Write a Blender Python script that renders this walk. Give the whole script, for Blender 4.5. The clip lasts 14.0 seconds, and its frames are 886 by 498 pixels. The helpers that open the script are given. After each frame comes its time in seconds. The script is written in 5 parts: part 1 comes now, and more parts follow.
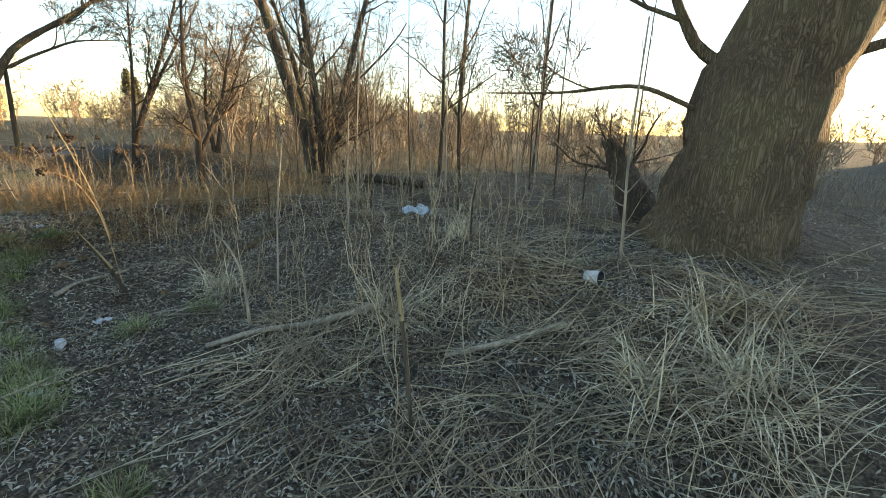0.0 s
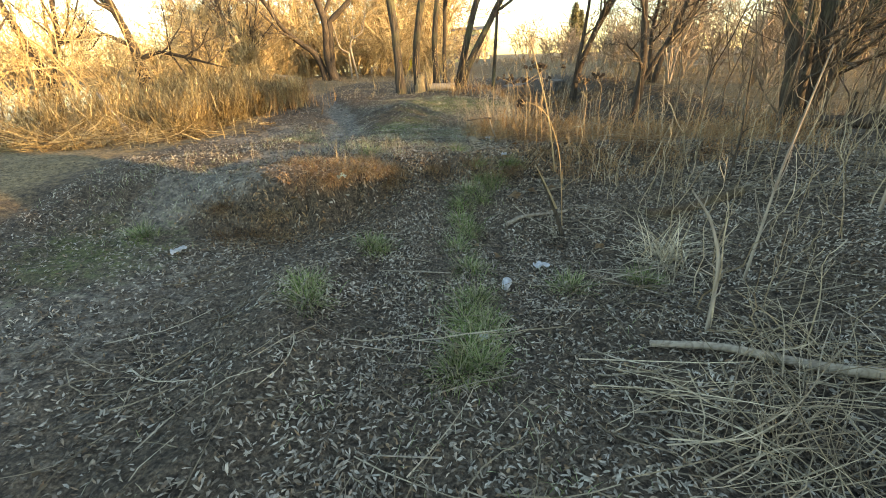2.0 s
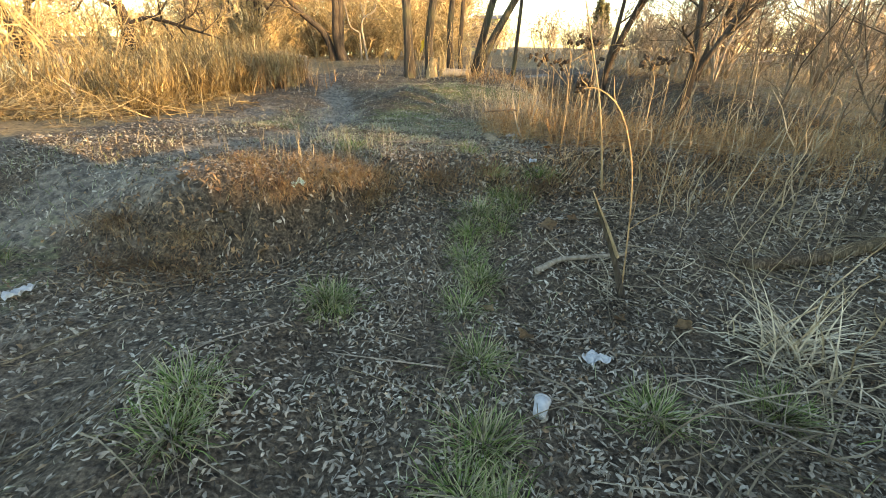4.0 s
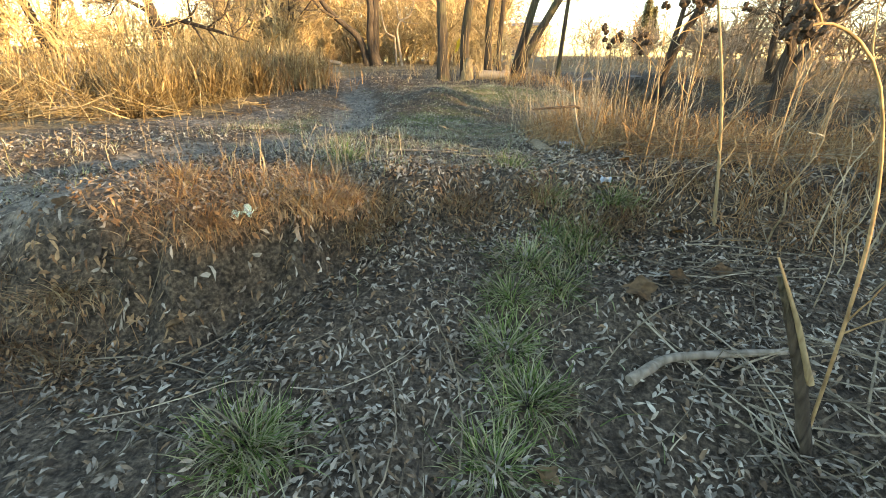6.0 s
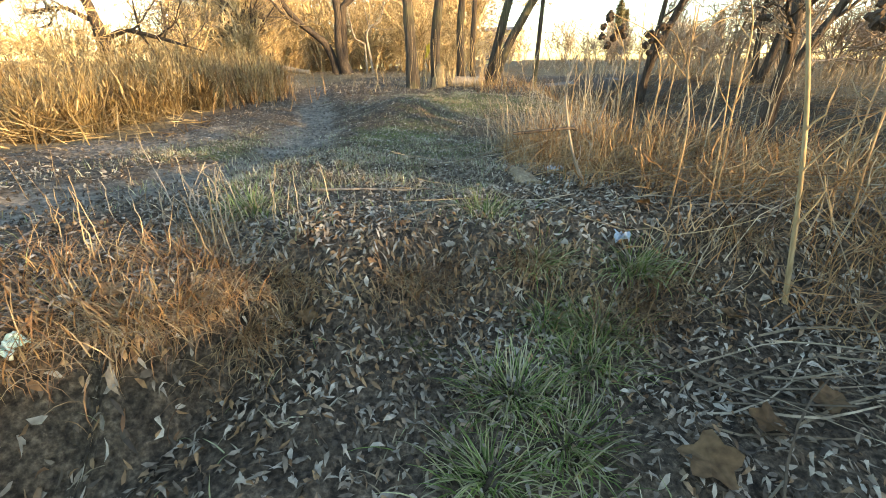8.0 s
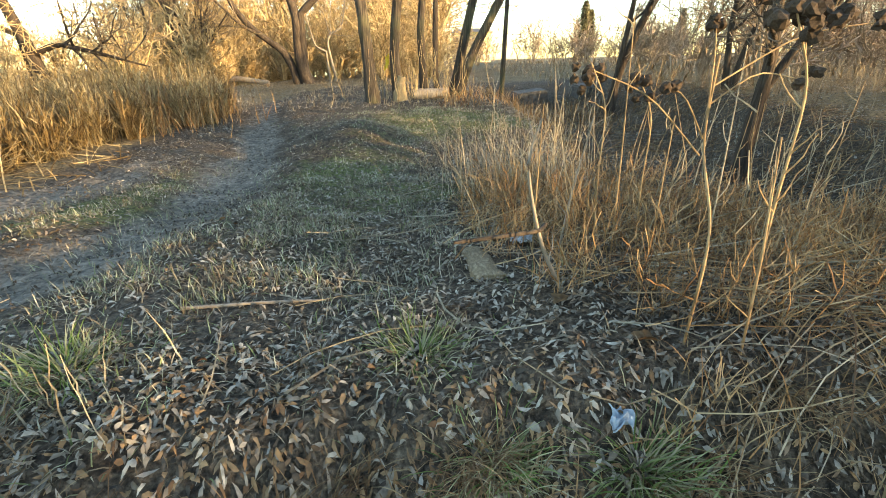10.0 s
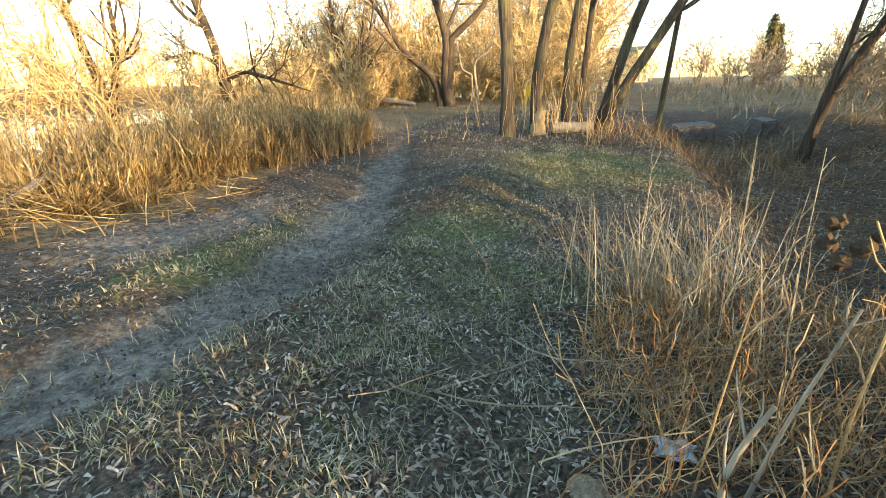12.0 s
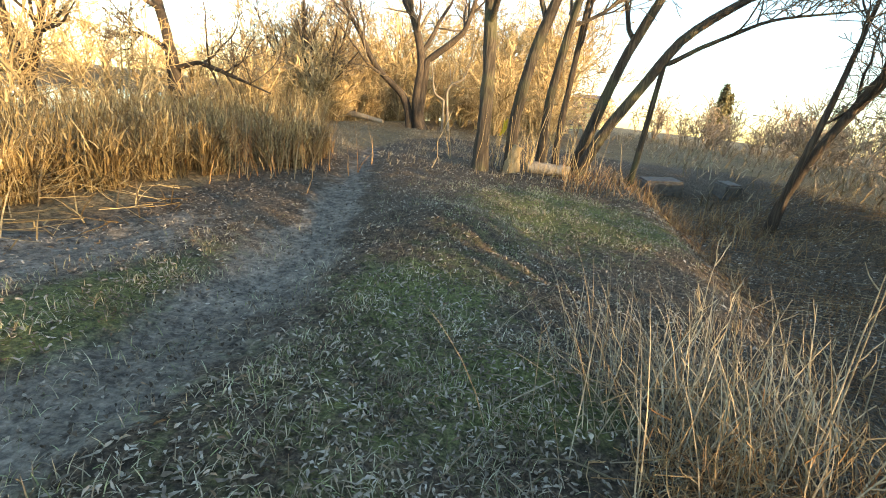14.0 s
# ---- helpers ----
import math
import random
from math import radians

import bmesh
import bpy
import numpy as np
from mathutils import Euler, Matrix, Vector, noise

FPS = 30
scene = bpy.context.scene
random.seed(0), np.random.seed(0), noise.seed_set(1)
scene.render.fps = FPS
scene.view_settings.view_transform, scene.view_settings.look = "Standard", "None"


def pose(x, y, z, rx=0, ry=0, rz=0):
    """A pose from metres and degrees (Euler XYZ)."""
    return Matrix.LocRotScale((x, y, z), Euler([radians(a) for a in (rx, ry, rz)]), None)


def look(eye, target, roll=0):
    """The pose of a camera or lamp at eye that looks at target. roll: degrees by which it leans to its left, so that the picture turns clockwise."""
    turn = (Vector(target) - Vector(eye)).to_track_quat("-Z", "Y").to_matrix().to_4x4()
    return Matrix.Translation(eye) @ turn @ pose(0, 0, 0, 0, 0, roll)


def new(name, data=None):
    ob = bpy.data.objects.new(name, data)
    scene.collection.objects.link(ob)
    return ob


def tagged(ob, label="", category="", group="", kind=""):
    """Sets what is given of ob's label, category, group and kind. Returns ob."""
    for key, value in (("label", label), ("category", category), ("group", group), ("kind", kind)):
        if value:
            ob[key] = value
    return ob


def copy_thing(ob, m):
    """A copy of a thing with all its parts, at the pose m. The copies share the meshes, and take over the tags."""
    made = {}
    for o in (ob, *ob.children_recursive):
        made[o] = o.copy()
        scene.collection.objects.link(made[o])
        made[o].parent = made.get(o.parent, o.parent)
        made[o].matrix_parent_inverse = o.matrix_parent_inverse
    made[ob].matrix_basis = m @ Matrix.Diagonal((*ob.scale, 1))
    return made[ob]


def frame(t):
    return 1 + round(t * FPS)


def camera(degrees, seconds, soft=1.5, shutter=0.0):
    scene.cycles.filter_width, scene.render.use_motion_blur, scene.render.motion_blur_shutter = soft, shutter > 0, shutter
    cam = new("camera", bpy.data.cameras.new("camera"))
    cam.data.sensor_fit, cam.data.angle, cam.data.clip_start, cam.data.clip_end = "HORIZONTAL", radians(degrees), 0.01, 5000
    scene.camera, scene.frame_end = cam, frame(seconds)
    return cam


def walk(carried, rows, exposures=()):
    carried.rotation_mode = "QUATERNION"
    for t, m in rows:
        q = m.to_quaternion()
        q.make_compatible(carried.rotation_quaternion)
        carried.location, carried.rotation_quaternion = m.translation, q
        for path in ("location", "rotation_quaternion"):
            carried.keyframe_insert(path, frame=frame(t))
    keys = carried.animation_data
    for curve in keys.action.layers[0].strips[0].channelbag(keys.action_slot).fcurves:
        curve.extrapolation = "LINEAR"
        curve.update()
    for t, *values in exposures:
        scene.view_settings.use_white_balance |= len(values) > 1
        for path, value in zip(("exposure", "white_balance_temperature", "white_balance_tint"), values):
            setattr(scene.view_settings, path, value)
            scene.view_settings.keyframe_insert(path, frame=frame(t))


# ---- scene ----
cam = camera(90.5, 14.0, soft=1.0)
PATH = [
    (0, (0.674, 12.089, 1.394), (2.152, 13.329, 0.866), 1.8),
    (0.5, (0.655, 12.422, 1.345), (1.825, 13.926, 0.737), 3.1),
    (1, (0.609, 12.779, 1.314), (1.306, 14.512, 0.6), 2.4),
    (1.5, (0.622, 13.055, 1.266), (0.847, 14.887, 0.496), -0.5),
    (2, (0.647, 13.368, 1.302), (0.648, 15.199, 0.498), -1.7),
    (2.2, (0.623, 13.501, 1.287), (0.572, 15.337, 0.495), -1.3),
    (4.3, (0.713, 15.077, 1.085), (0.714, 16.89, 0.24), 2.9),
    (4.5, (0.72, 15.16, 1.078), (0.731, 16.987, 0.264), 4.1),
    (5, (0.77, 15.512, 0.975), (0.706, 17.357, 0.205), 5.7),
    (5.5, (0.79, 15.85, 0.927), (0.591, 17.668, 0.116), 3.0),
    (6, (0.714, 16.209, 0.845), (0.54, 18.028, 0.032), 1.0),
    (6.5, (0.739, 16.455, 0.843), (0.643, 18.287, 0.048), 0.3),
    (7, (0.79, 16.832, 0.813), (0.66, 18.681, 0.064), 0.4),
    (7.2, (0.785, 16.936, 0.819), (0.617, 18.783, 0.07), 0.1),
    (9.3, (0.848, 17.752, 0.933), (0.897, 19.552, 0.063), -0.5),
    (9.5, (0.87, 17.888, 0.979), (0.885, 19.691, 0.114), -1.2),
    (10, (0.981, 18.083, 1.064), (0.984, 19.921, 0.276), -1.4),
    (10.5, (1.071, 18.301, 1.151), (0.772, 20.1, 0.33), -0.4),
    (11, (1.016, 18.539, 1.214), (0.524, 20.309, 0.423), 0.4),
    (11.5, (0.987, 18.828, 1.327), (0.616, 20.543, 0.367), 1.4),
    (12, (1.027, 19.057, 1.354), (0.467, 20.839, 0.64), -1.0),
    (12.5, (1.06, 19.229, 1.36), (0.633, 21.062, 0.684), 0.1),
    (13, (0.932, 19.449, 1.362), (0.619, 21.264, 0.584), 7.2),
    (13.5, (0.749, 19.643, 1.343), (0.287, 21.463, 0.655), 10.9),
    (14, (0.648, 19.982, 1.34), (0.281, 21.85, 0.726), 6.9),
]
walk(cam, [(t, look(eye, target, roll)) for t, eye, target, roll in PATH],
     [(0, 2.33, 7450, 11), (1.0, 2.5, 7850, 11), (1.5, 2.63, 8150, 11), (4.5, 2.9, 8050, 12), (6.5, 2.93, 7850, 12), (7, 2.9, 7650, 12), (9.5, 2.85, 7350, 10), (10.5, 2.72, 7350, 9), (11, 2.72, 7250, 9), (11.5, 3.0, 7250, 9), (12.0, 2.75, 7250, 9), (12.5, 2.55, 7250, 9), (13, 2.62, 7150, 9), (14, 2.6, 7250, 10)])

# ---- light ----
SUN_AZ, SUN_EL = radians(118), radians(6.5)          # clockwise from +y
SUN_DIR = Vector((math.sin(SUN_AZ) * math.cos(SUN_EL), math.cos(SUN_AZ) * math.cos(SUN_EL), math.sin(SUN_EL)))
world = bpy.data.worlds.new("sky")
scene.world = world
world.use_nodes = True
wt = world.node_tree
sky = wt.nodes.new("ShaderNodeTexSky")
sky.sky_type, sky.sun_disc, sky.sun_elevation, sky.sun_rotation = "NISHITA", False, SUN_EL, SUN_AZ
sky.air_density, sky.dust_density, sky.ozone_density = 0.9, 0.35, 1.6
wt.nodes["Background"].inputs["Strength"].default_value = 0.15
wt.links.new(sky.outputs["Color"], wt.nodes["Background"].inputs["Color"])
sun = new("sun", bpy.data.lights.new("sun", "SUN"))
sun.data.energy, sun.data.angle, sun.data.color = 2.7, radians(0.6), (1.0, 0.72, 0.40)
sun.matrix_world = look(SUN_DIR * 60, (0, 0, 0))

# ---- materials ----


def material(name):
    m = bpy.data.materials.new(name)
    m.use_nodes = True
    return m, m.node_tree, m.node_tree.nodes["Principled BSDF"]


def node(nt, kind, **values):
    n = nt.nodes.new(kind)
    for k, v in values.items():
        n.inputs[k].default_value = v
    return n


def ramp(nt, fac, stops):
    r = nt.nodes.new("ShaderNodeValToRGB")
    while len(r.color_ramp.elements) < len(stops):
        r.color_ramp.elements.new(0.5)
    for e, (p, c) in zip(r.color_ramp.elements, stops):
        e.position, e.color = p, (*c, 1)
    nt.links.new(fac, r.inputs[0])
    return r.outputs[0]


def mix(nt, fac, a, b, kind="MIX"):
    m = nt.nodes.new("ShaderNodeMix")
    m.data_type, m.blend_type = "RGBA", kind
    for sock, v in ((m.inputs[0], fac), (m.inputs[6], a), (m.inputs[7], b)):
        if isinstance(v, (int, float)):
            sock.default_value = v
        elif isinstance(v, tuple):
            sock.default_value = (*v, 1)
        else:
            nt.links.new(v, sock)
    return m.outputs[2]


def stuff_mat(name, cols, rough=0.75, grain=60.0, clear=0.0):
    """Many small pieces: a colour for each loose piece, mottled along it."""
    m, nt, b = material(name)
    g = nt.nodes.new("ShaderNodeNewGeometry")
    n = len(cols)
    c = ramp(nt, g.outputs["Random Per Island"], [(i / max(1, n - 1), k) for i, k in enumerate(cols)])
    tex = node(nt, "ShaderNodeTexNoise", Scale=grain, Detail=4.0)
    nt.links.new(g.outputs["Position"], tex.inputs["Vector"])
    v = ramp(nt, tex.outputs["Fac"], [(0.3, (0.55, 0.55, 0.55)), (0.7, (1.2, 1.2, 1.2))])
    wide = node(nt, "ShaderNodeTexNoise", Scale=2.3, Detail=4.0, Roughness=0.65)
    nt.links.new(g.outputs["Position"], wide.inputs["Vector"])
    patch = ramp(nt, wide.outputs["Fac"], [(0.36, (0.62, 0.58, 0.54)), (0.5, (1.0, 1.0, 1.0)), (0.64, (1.25, 1.27, 1.27))])
    c = mix(nt, 1.0, c, patch, "MULTIPLY")
    nt.links.new(mix(nt, 1.0, c, v, "MULTIPLY"), b.inputs["Base Color"])
    b.inputs["Roughness"].default_value = rough
    b.inputs["Specular IOR Level"].default_value = 0.3
    if clear:
        t = nt.nodes.new("ShaderNodeBsdfTranslucent")
        nt.links.new(c, t.inputs["Color"])
        s = node(nt, "ShaderNodeMixShader", Fac=clear)
        nt.links.new(b.outputs[0], s.inputs[1])
        nt.links.new(t.outputs[0], s.inputs[2])
        nt.links.new(s.outputs[0], nt.nodes["Material Output"].inputs["Surface"])
    return m


def bark_mat(name, dark, mid, light, scale=9.0, depth=0.03, moss=0.0):
    """Bark with long upright furrows."""
    m, nt, b = material(name)
    g = nt.nodes.new("ShaderNodeTexCoord")
    mp = nt.nodes.new("ShaderNodeMapping")
    mp.inputs["Scale"].default_value = (1, 1, 0.06)
    nt.links.new(g.outputs["Object"], mp.inputs["Vector"])
    warp = node(nt, "ShaderNodeTexNoise", Scale=scale * 0.35, Detail=3.0)
    nt.links.new(mp.outputs[0], warp.inputs["Vector"])
    add = nt.nodes.new("ShaderNodeVectorMath")
    add.operation = "MULTIPLY_ADD"
    add.inputs[1].default_value = (0.35, 0.35, 0.1)
    nt.links.new(warp.outputs["Color"], add.inputs[0])
    nt.links.new(mp.outputs[0], add.inputs[2])
    v = node(nt, "ShaderNodeTexVoronoi", Scale=scale)
    v.feature = "DISTANCE_TO_EDGE"
    nt.links.new(add.outputs[0], v.inputs["Vector"])
    f = node(nt, "ShaderNodeTexNoise", Scale=scale * 5, Detail=6.0)
    nt.links.new(mp.outputs[0], f.inputs["Vector"])
    rid = ramp(nt, v.outputs["Distance"], [(0.0, (0.1, 0.1, 0.1)), (0.18, (0.55, 0.55, 0.55)), (0.5, (0.9, 0.9, 0.9))])
    h = mix(nt, 0.55, rid, f.outputs["Color"])
    col = ramp(nt, h, [(0.15, dark), (0.5, mid), (0.85, light)])
    big = node(nt, "ShaderNodeTexNoise", Scale=1.3, Detail=3.0)
    nt.links.new(g.outputs["Object"], big.inputs["Vector"])
    tone = ramp(nt, big.outputs["Fac"], [(0.35, (0.75, 0.75, 0.75)), (0.65, (1.15, 1.12, 1.05))])
    col = mix(nt, 1.0, col, tone, "MULTIPLY")
    if moss:
        k = ramp(nt, big.outputs["Fac"], [(0.5, (0, 0, 0)), (0.62, (moss, moss, moss))])
        col = mix(nt, k, col, (0.10, 0.12, 0.05))
    nt.links.new(col, b.inputs["Base Color"])
    bump = node(nt, "ShaderNodeBump", Strength=0.9, Distance=depth)
    nt.links.new(h, bump.inputs["Height"])
    nt.links.new(bump.outputs[0], b.inputs["Normal"])
    b.inputs["Roughness"].default_value = 0.9
    b.inputs["Specular IOR Level"].default_value = 0.2
    return m


def plain_mat(name, a, b2, scale=20.0, rough=0.6, bump=0.004, metal=0.0):
    m, nt, b = material(name)
    g = nt.nodes.new("ShaderNodeTexCoord")
    t = node(nt, "ShaderNodeTexNoise", Scale=scale, Detail=6.0)
    nt.links.new(g.outputs["Object"], t.inputs["Vector"])
    nt.links.new(ramp(nt, t.outputs["Fac"], [(0.3, a), (0.7, b2)]), b.inputs["Base Color"])
    bp = node(nt, "ShaderNodeBump", Strength=0.6, Distance=bump)
    nt.links.new(t.outputs["Fac"], bp.inputs["Height"])
    nt.links.new(bp.outputs[0], b.inputs["Normal"])
    b.inputs["Roughness"].default_value, b.inputs["Metallic"].default_value = rough, metal
    return m


def ground_mat():
    """Dark earth with trodden grey mud and thin turf, whose shares are laid out over the ground."""
    m, nt, b = material("earth")
    g = nt.nodes.new("ShaderNodeNewGeometry")

    def tex(scale, detail=6.0, rough=0.6):
        t = node(nt, "ShaderNodeTexNoise", Scale=scale, Detail=detail, Roughness=rough)
        nt.links.new(g.outputs["Position"], t.inputs["Vector"])
        return t.outputs["Fac"]

    def share(name):
        a = nt.nodes.new("ShaderNodeAttribute")
        a.attribute_name = name
        return a.outputs["Fac"]

    fine, mid, big = tex(55), tex(7), tex(0.8)
    soil = ramp(nt, fine, [(0.3, (0.028, 0.021, 0.014)), (0.5, (0.085, 0.066, 0.047)), (0.72, (0.19, 0.152, 0.11))])
    mud = ramp(nt, mid, [(0.32, (0.08, 0.068, 0.053)), (0.55, (0.20, 0.175, 0.142)), (0.75, (0.31, 0.275, 0.23))])
    mud = mix(nt, 0.35, mud, ramp(nt, fine, [(0.35, (0.045, 0.038, 0.03)), (0.65, (0.29, 0.265, 0.235))]))
    turf = ramp(nt, fine, [(0.3, (0.04, 0.046, 0.016)), (0.55, (0.115, 0.128, 0.046)), (0.75, (0.21, 0.22, 0.095))])
    straw = ramp(nt, tex(30), [(0.3, (0.10, 0.07, 0.035)), (0.6, (0.24, 0.18, 0.10)), (0.8, (0.36, 0.28, 0.17))])

    def cut(name):
        add = nt.nodes.new("ShaderNodeMath")
        add.operation = "MULTIPLY_ADD"
        nt.links.new(mid, add.inputs[0])
        add.inputs[1].default_value = 0.9
        nt.links.new(share(name), add.inputs[2])
        return ramp(nt, add.outputs[0], [(0.72, (0, 0, 0)), (1.05, (1, 1, 1))])

    col = mix(nt, cut("mud"), soil, mud)
    col = mix(nt, cut("turf"), col, turf)
    col = mix(nt, cut("straw"), col, straw)
    tone = ramp(nt, big, [(0.3, (0.75, 0.74, 0.72)), (0.7, (1.2, 1.2, 1.2))])
    col = mix(nt, 1.0, col, tone, "MULTIPLY")
    clods = tex(17, 5.0, 0.7)
    clod_tone = ramp(nt, clods, [(0.36, (0.42, 0.42, 0.42)), (0.5, (1.0, 0.98, 0.95)), (0.66, (1.55, 1.5, 1.42))])
    nt.links.new(mix(nt, 1.0, col, clod_tone, "MULTIPLY"), b.inputs["Base Color"])
    bp = node(nt, "ShaderNodeBump", Strength=1.0, Distance=0.035)
    nt.links.new(mix(nt, 0.5, fine, clods), bp.inputs["Height"])
    nt.links.new(bp.outputs[0], b.inputs["Normal"])
    b.inputs["Roughness"].default_value = 0.92
    b.inputs["Specular IOR Level"].default_value = 0.25
    return m


EARTH = ground_mat()
WILLOW_BARK = bark_mat("willow_bark", (0.03, 0.021, 0.013), (0.15, 0.108, 0.07), (0.33, 0.255, 0.175), 24.0, 0.05, 0.15)
BARK = bark_mat("grey_bark", (0.022, 0.018, 0.014), (0.085, 0.068, 0.052), (0.19, 0.155, 0.115), 16.0, 0.03, 0.3)
DARK_BARK = bark_mat("dark_bark", (0.025, 0.02, 0.016), (0.075, 0.058, 0.045), (0.15, 0.12, 0.09), 18.0, 0.02)
PALE_WOOD = bark_mat("weathered_wood", (0.16, 0.13, 0.10), (0.33, 0.28, 0.22), (0.46, 0.40, 0.33), 14.0, 0.01)
RAW_WOOD = bark_mat("raw_wood", (0.22, 0.16, 0.085), (0.37, 0.285, 0.165), (0.48, 0.39, 0.25), 22.0, 0.006)
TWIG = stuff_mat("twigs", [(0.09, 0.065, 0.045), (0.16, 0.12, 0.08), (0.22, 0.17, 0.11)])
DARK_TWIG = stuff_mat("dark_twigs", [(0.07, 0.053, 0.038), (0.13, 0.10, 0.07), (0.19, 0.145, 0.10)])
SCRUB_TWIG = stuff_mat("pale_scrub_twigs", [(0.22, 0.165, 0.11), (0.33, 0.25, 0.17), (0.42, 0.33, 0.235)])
# paler twig copy with the low sun's gold put into its colour
SUNLIT_TWIG = stuff_mat("sunlit_gold_twigs", [(0.31, 0.22, 0.105), (0.48, 0.345, 0.17), (0.58, 0.44, 0.235)])
LEAVES = stuff_mat("dead_leaves", [(0.04, 0.03, 0.02), (0.12, 0.092, 0.064), (0.30, 0.25, 0.19), (0.45, 0.40, 0.32), (0.08, 0.06, 0.04), (0.38, 0.335, 0.26), (0.07, 0.05, 0.032), (0.25, 0.16, 0.085), (0.42, 0.375, 0.30), (0.16, 0.12, 0.08)], 0.6, 40)
BROWN_LEAVES = stuff_mat("brown_leaves", [(0.14, 0.07, 0.03), (0.25, 0.14, 0.06), (0.34, 0.22, 0.11), (0.20, 0.12, 0.06)], 0.6, 40)
STRAW = stuff_mat("straw", [(0.20, 0.15, 0.09), (0.34, 0.27, 0.17), (0.45, 0.37, 0.25), (0.28, 0.20, 0.11)], 0.65, 30)
GREY_STRAW = stuff_mat("weathered_straw", [(0.10, 0.078, 0.05), (0.27, 0.225, 0.15), (0.17, 0.13, 0.08), (0.42, 0.36, 0.26)], 0.7, 30)
RUST = stuff_mat("rusty_stems", [(0.17, 0.08, 0.03), (0.36, 0.19, 0.074), (0.44, 0.275, 0.125), (0.38, 0.275, 0.15), (0.14, 0.072, 0.034)], 0.7, 30)
REED = stuff_mat("reed_straw", [(0.11, 0.07, 0.033), (0.31, 0.22, 0.10), (0.17, 0.11, 0.05), (0.43, 0.32, 0.155), (0.54, 0.425, 0.235), (0.36, 0.255, 0.11)], 0.6, 20, 0.3)
BLEACHED = stuff_mat("bleached_straw", [(0.40, 0.32, 0.20), (0.55, 0.46, 0.31), (0.62, 0.54, 0.39)], 0.65, 25)
DRY_GRASS = stuff_mat("dry_grass", [(0.12, 0.06, 0.028), (0.28, 0.17, 0.08), (0.18, 0.095, 0.04), (0.38, 0.28, 0.15), (0.14, 0.10, 0.045)], 0.7, 30)
SEED = stuff_mat("dark_seed_heads", [(0.03, 0.02, 0.012), (0.06, 0.04, 0.025)], 0.9, 200)
CRUMB = stuff_mat("dark_crumbs", [(0.05, 0.04, 0.028), (0.09, 0.07, 0.05), (0.14, 0.11, 0.08)], 0.85, 40)
TUFT_GREEN = stuff_mat("tuft_grass", [(0.07, 0.12, 0.025), (0.13, 0.20, 0.045), (0.22, 0.28, 0.09), (0.36, 0.36, 0.18), (0.42, 0.39, 0.25), (0.30, 0.28, 0.15)], 0.5, 30, 0.3)
WORN_WOOD = bark_mat("worn_split_wood", (0.12, 0.09, 0.06), (0.30, 0.235, 0.155), (0.45, 0.37, 0.255), 26.0, 0.014)
GRASS = stuff_mat("grass_blades", [(0.13, 0.165, 0.065), (0.24, 0.28, 0.12), (0.40, 0.43, 0.24), (0.56, 0.54, 0.39), (0.44, 0.41, 0.29), (0.27, 0.23, 0.15)], 0.55, 30, 0.3)

# ---- terrain ----


def st(a, b, v):
    k = np.clip((v - a) / (b - a), 0, 1)
    return k * k * (3 - 2 * k)


def bell(x, y, cx, cy, rx, ry):
    return np.exp(-((x - cx) / rx) ** 2 - ((y - cy) / ry) ** 2)


def waves(x, y, s, seed):
    """A cheap rolling unevenness of about unit height and s metres' pitch."""
    r = np.random.RandomState(seed)
    out = 0.0 * x
    for _ in range(7):
        a, p, k = r.uniform(0, 6.28), r.uniform(0, 6.28), 6.28 / s * r.uniform(0.6, 1.6)
        out = out + np.sin(k * (x * math.cos(a) + y * math.sin(a)) + p)
    return out / 3.5


TRACK_Y = [10, 15, 17.5, 19.0, 20.0, 21.5, 23.5, 25.5, 28.0, 34.0, 40.0]
TRACK_X = [-2.2, -2.2, -2.4, -1.7, -1.2, -1.15, -1.4, -2.0, -2.8, -4.6, -6.2]


def track(y):
    return np.interp(y, TRACK_Y, TRACK_X)


def edge(x):
    """Where the bank at the hollow's end begins."""
    return np.interp(x, [-4, -1.9, -1.4, -0.6, -0.2, 0.1, 0.7, 1.6, 3.5, 6], [17.1, 17.5, 17.65, 17.8, 18.1, 18.65, 18.9, 18.9, 19.1, 19.2]) + 0.07 * waves(x, 0 * x, 0.55, 8) + 0.03 * waves(x, 0 * x, 0.2, 9)


